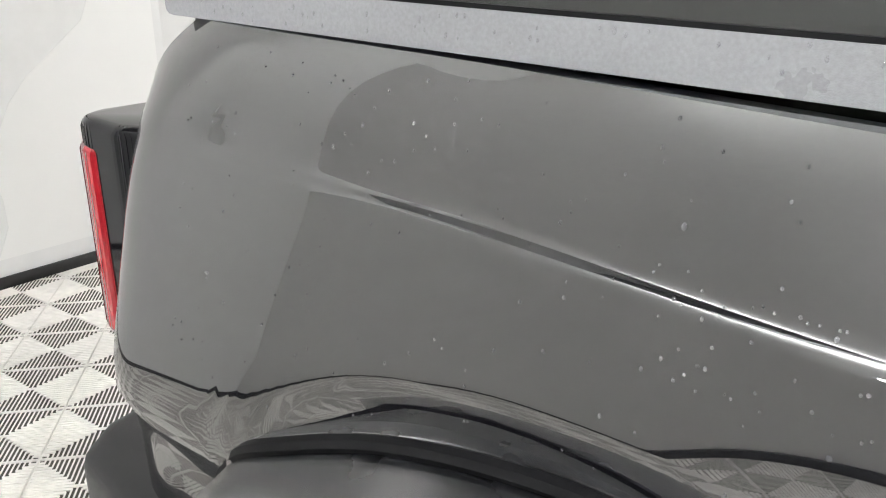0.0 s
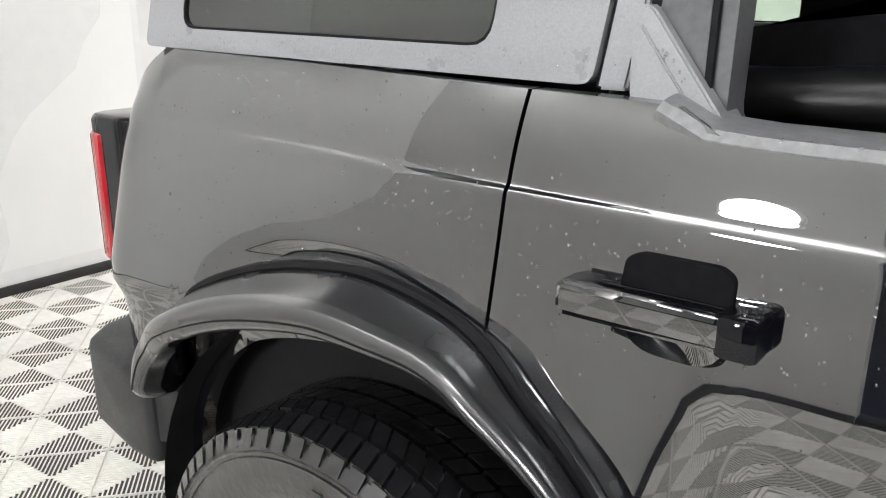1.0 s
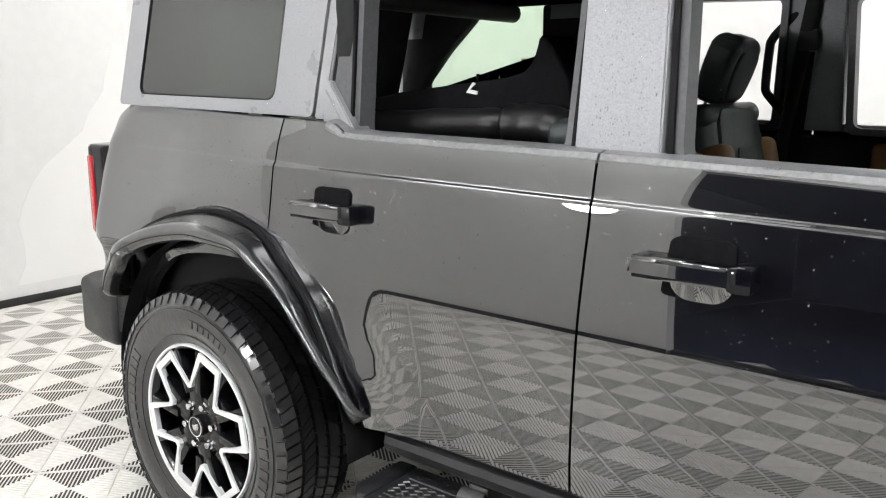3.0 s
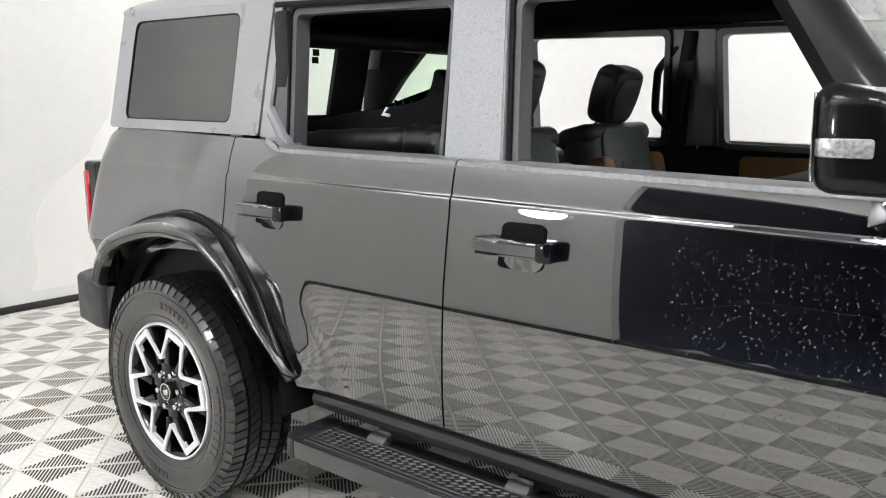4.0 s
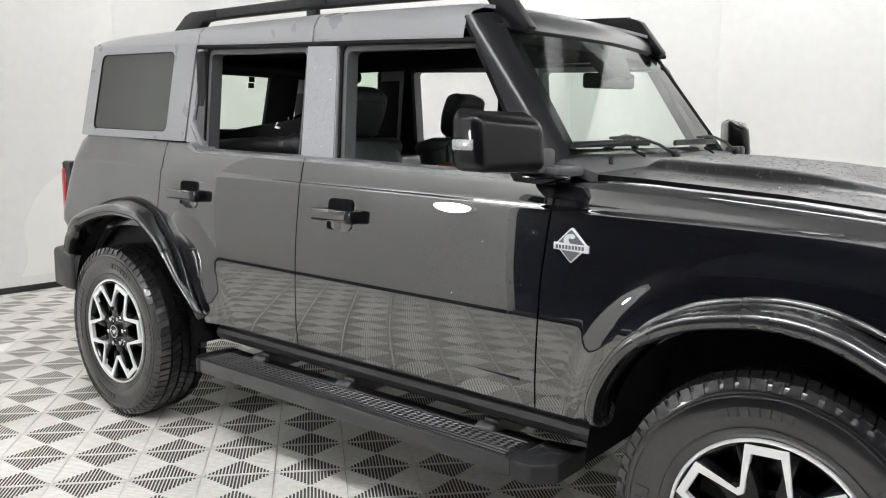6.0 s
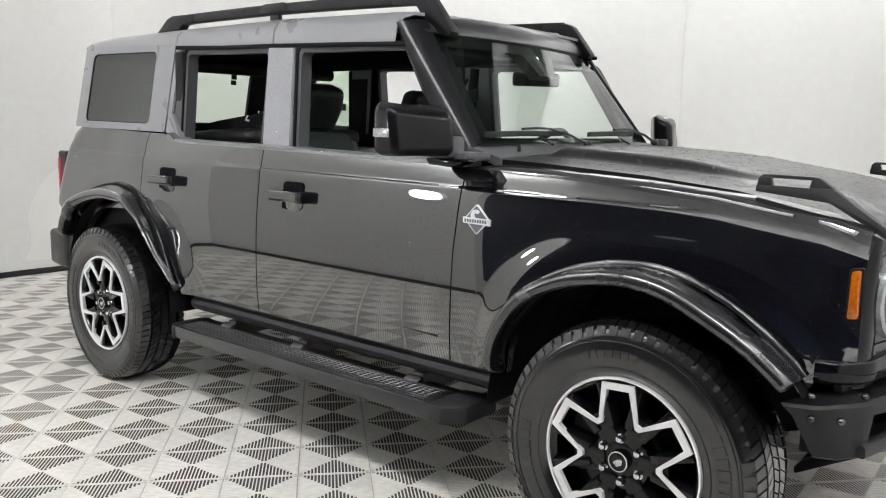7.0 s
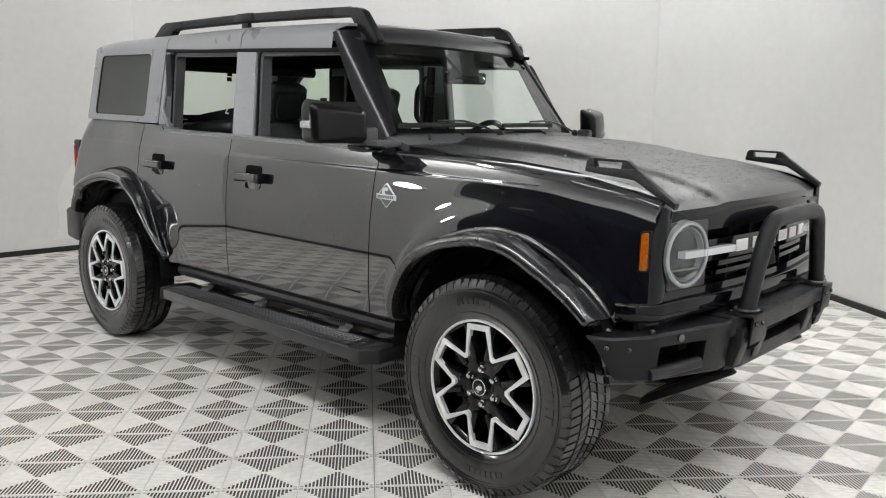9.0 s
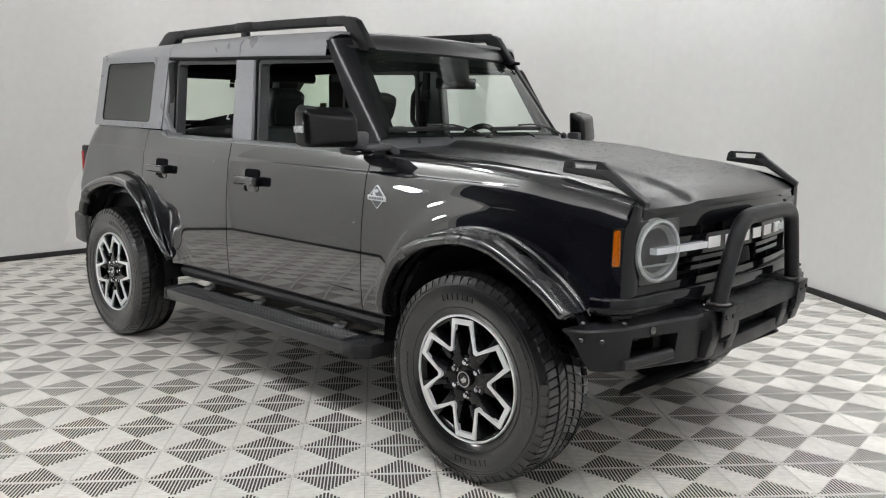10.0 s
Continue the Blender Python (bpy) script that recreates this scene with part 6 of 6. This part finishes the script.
# inner sides: lower trim, a padded roll along the rear door, and posts
for side in (-1, 1):
    bm = box(-0.60, 2.15, -0.700, -0.640, 0.55, 1.19, 0.02)
    I = part("side_trim", flip(bm) if side > 0 else bm, CABIN, CAR, "black inner side trim")
    bm = box(1.36, 2.08, -0.640, -0.600, 1.02, 1.175, 0.02)
    part("door_inlay", flip(bm) if side > 0 else bm, TAN, I, "tan door inlay")
    bm = sweep([(1.06 if side > 0 else 1.14, -0.62, 0.6), (1.10 if side > 0 else 1.165, -0.64 if side > 0 else -0.60, 1.20), (1.16 if side > 0 else 1.175, -0.628 if side > 0 else -0.57, 1.64)], rounded(0.05, 0.11, 0.015, 3), up=(0, 1, 0))
    P = part("inner_post", flip(bm) if side > 0 else bm, CABIN, CAR, "black inner pillar with a belt")
    bm = sweep([(1.13, -0.585, 0.7), (1.135, -0.590, 1.2), (1.15, -0.590, 1.48)], rounded(0.046, 0.004, 0.001, 1), up=(0, 1, 0))
    part("seat_belt", flip(bm) if side > 0 else bm, SEAL, P)
    bm = box(1.12, 1.18, -0.605, -0.575, 1.46, 1.53, 0.01)
    part("belt_guide", flip(bm) if side > 0 else bm, PLASTIC, P)
    # grab handle loop on the post
    bm = sweep(catmull([(1.12, -0.62, 1.60), (1.055, -0.61, 1.535), (1.030, -0.605, 1.50), (1.026, -0.60, 1.47), (1.022, -0.60, 1.36), (1.026, -0.605, 1.33), (1.045, -0.61, 1.305), (1.10, -0.62, 1.24)], 4), rounded(0.026, 0.032, 0.009, 3), up=(0, 1, 0))
    if side > 0:
        part("grab_handle", flip(bm), CABIN, P, "black grab handle")
    else:
        bm.free()
    # sloping rear roll bar and quarter trim
    bm = prism(round_poly([(-0.60, 1.19), (0.46, 1.235), (0.42, 1.30), (0.18, 1.30), (-0.43, 1.29), (-0.46, 1.35), (-0.336, 1.488), (-0.19, 1.62), (-0.24, 1.67), (-0.60, 1.67)], 0.02, 3), "y", -0.655, -0.605, 0.012)
    if side > 0:
        part("rear_roll_bar", flip(bm), CABIN, CAR, "black roll bar and trim round the rear side window")
    else:
        bm.free()
    bm = box(0.14, 0.425, -0.655, -0.60, 1.2, 1.66, 0.015) if side > 0 else box(0.36, 0.43, -0.66, -0.60, 1.2, 1.66, 0.015)
    part("rear_post", flip(bm) if side > 0 else bm, CABIN, CAR)
part("crossbar", tube([(0.05, YC - 0.58, 1.625), (0.05, YC + 0.58, 1.625)], 0.035, 12), CABIN, CAR, "black cross bar under the roof")
part("glass_label", box(0.052, 0.127, YC + 0.640, YC + 0.643, 1.412, 1.455), STICK, CAR, "small dark green label")


# ---- water drops ----
def dome_template():
    vs, fs = [], []
    for k in range(7):
        a = 2 * math.pi * k / 7
        vs.append((math.cos(a), math.sin(a), -0.05))
    for k in range(7):
        a = 2 * math.pi * (k + 0.5) / 7
        vs.append((0.68 * math.cos(a), 0.68 * math.sin(a), 0.36))
    vs.append((0, 0, 0.52))
    for k in range(7):
        j = (k + 1) % 7
        fs += [(k, j, 7 + k), (j, 7 + j, 7 + k), (7 + k, 7 + j, 14)]
    return np.array(vs), np.array(fs)


DV, DF = dome_template()
rng = random.Random(5)


def drops(name, spots, parent, label):
    """Drops of water as low domes: each spot is a place, a normal, a radius and a stretch downhill."""
    vs, fs = [], []
    for i, (p, n, r, st) in enumerate(spots):
        n = Vector(n).normalized()
        t = Vector((0, 0, -1))
        t = (t - n * t.dot(n))
        t = t.normalized() if t.length > 0.1 else Vector((1, 0, 0))
        b = n.cross(t)
        m = np.array([t * (r * st), b * r, n * r])
        vs.append(DV @ m + np.array(p))
        fs.append(DF + i * len(DV))
    me = bpy.data.meshes.new(name)
    me.from_pydata(np.concatenate(vs).tolist(), [], np.concatenate(fs).tolist())
    for f in me.polygons:
        f.use_smooth = True
    me.materials.append(WATER)
    ob = new(name, me)
    ob.parent = parent
    ob.location = [-v for v in ORG[CAR]]
    tagged(ob, label, kind="stuff")


def side_spot(x, z):
    e = 0.004
    w = half_width(x, z)
    dx = (half_width(x + e, z) - half_width(x - e, z)) / (2 * e)
    dz = (half_width(x, z + e) - half_width(x, z - e)) / (2 * e)
    return (x, YC - w, z), (-dx, -1, -dz)


spots = []
for x0, x1, z0, z1, n, r0, r1 in ((-0.55, 0.20, 0.92, 1.27, 200, 0.0009, 0.0020), (0.0, 0.18, 1.10, 1.17, 40, 0.0009, 0.0019), (0.25, 1.15, 0.60, 1.20, 260, 0.0009, 0.0020), (0.25, 0.75, 0.98, 1.13, 120, 0.0009, 0.0022), (1.17, 2.22, 0.55, 1.18, 300, 0.0009, 0.0020),
                                  (1.75, 2.24, 0.72, 1.08, 620, 0.0009, 0.0020), (2.26, 2.75, 0.75, 1.08, 480, 0.0007, 0.0015), (2.7, 3.48, 0.98, 1.10, 320, 0.0006, 0.0013), (3.28, 3.49, 0.78, 1.06, 220, 0.0006, 0.0014)):
    for _ in range(n):
        x, z = rng.uniform(x0, x1), rng.uniform(z0, z1)
        if z < bottom_z(x) + 0.09:
            continue
        p, q = side_spot(x, z)
        spots.append((p, q, rng.uniform(r0, r1) * 0.8 * (1.4 if rng.random() < 0.06 else 1), rng.uniform(1.0, 1.5)))
drops("water_drop", spots, CAR, "fine water drops on the black paint")
spots = []
for _ in range(3600):
    u, v = rng.uniform(0.05, 0.98), rng.uniform(0.03, 0.97)
    p = hood(u, v)
    a, b = hood(u + 0.004, v) - p, hood(u, v + 0.004) - p
    n = a.cross(b).normalized()
    if n.z < 0:
        n = -n
    r = rng.uniform(0.0010, 0.0028) * (1.6 if rng.random() < 0.12 else 1)
    spots.append((p, n, r, rng.uniform(1.0, 2.6)))
drops("water_drop", spots, CAR, "dense water drops on the hood")
spots = []
for x0, x1, z0, z1, n, out, r1 in ((1.105, 1.245, 1.23, 1.63, 260, 0.0035, 0.0022), (-0.60, 0.33, 1.292, 1.312, 60, 0.0022, 0.002), (0.20, 0.30, 1.33, 1.66, 25, 0.0022, 0.002), (0.345, 0.42, 1.235, 1.32, 70, 0.0125, 0.0026), (-0.5, 0.13, 1.33, 1.40, 90, -0.005, 0.0026), (-0.5, 0.15, 1.33, 1.66, 60, -0.005, 0.002)):
    for _ in range(n):
        x, z = rng.uniform(x0, x1), rng.uniform(z0, z1)
        if out == 0.0125 and z > 1.366 - (x - 0.350) * 1.32:
            continue
        spots.append(((x, YC - green(z) - out, z), (0, -1, 0.09), rng.uniform(0.0008, r1), rng.uniform(1.0, 1.8)))
drops("water_drop", spots, CAR, "water drops on the grey hardtop and glass")
spots = []
for x0, x1, y0, y1, z, n in ((0.66, 2.18, -0.86, -0.68, 0.3865, 260), (2.21, 2.32, -0.80, -0.69, 0.389, 30), (3.53, 3.67, YC - 0.45, YC + 0.45, 0.6965, 160), (3.44, 3.52, -0.78, -0.48, 0.6885, 60)):
    for _ in range(n):
        spots.append(((rng.uniform(x0, x1), rng.uniform(y0, y1), z), (0, 0, 1), rng.uniform(0.0012, 0.004), rng.uniform(1.0, 1.8)))
for _ in range(420):
    x = rng.uniform(0.48, 2.2)
    p = (x, YC - half_width(x, top_z(x)) + 0.012 - rng.uniform(-0.006, 0.006), top_z(x) + 0.0125)
    spots.append((p, (0, -0.35, 1), rng.uniform(0.0012, 0.0032), rng.uniform(1.0, 2.2)))
drops("water_drop", spots, CAR, "water drops on the bumper, the belt mouldings and the running board")


# the far side of the nose stands a little further back than the near side
for ob in list(bpy.data.objects):
    up = ob
    while up.parent is not None and up.parent is not CAR:
        up = up.parent
    if up.parent is not CAR or up.name.startswith("wheel") and not up.name.startswith("wheel_"):
        continue
    if ob.type != "MESH" or ob.data.users > 1:
        continue
    for v in ob.data.vertices:
        if v.co.x > 2.25 and v.co.y > -0.70:
            v.co.x -= 0.028 * (v.co.y + 0.70) * step(2.25, 2.42, v.co.x)
for ob in CAR.children:
    if ob.name.startswith("wheel.") or ob.name == "wheel":
        at = ob.data.vertices[0].co
        if at.x > 1 and at.y > 0.4:
            ob.location.x -= 0.13
            ob.location.y -= 0.03
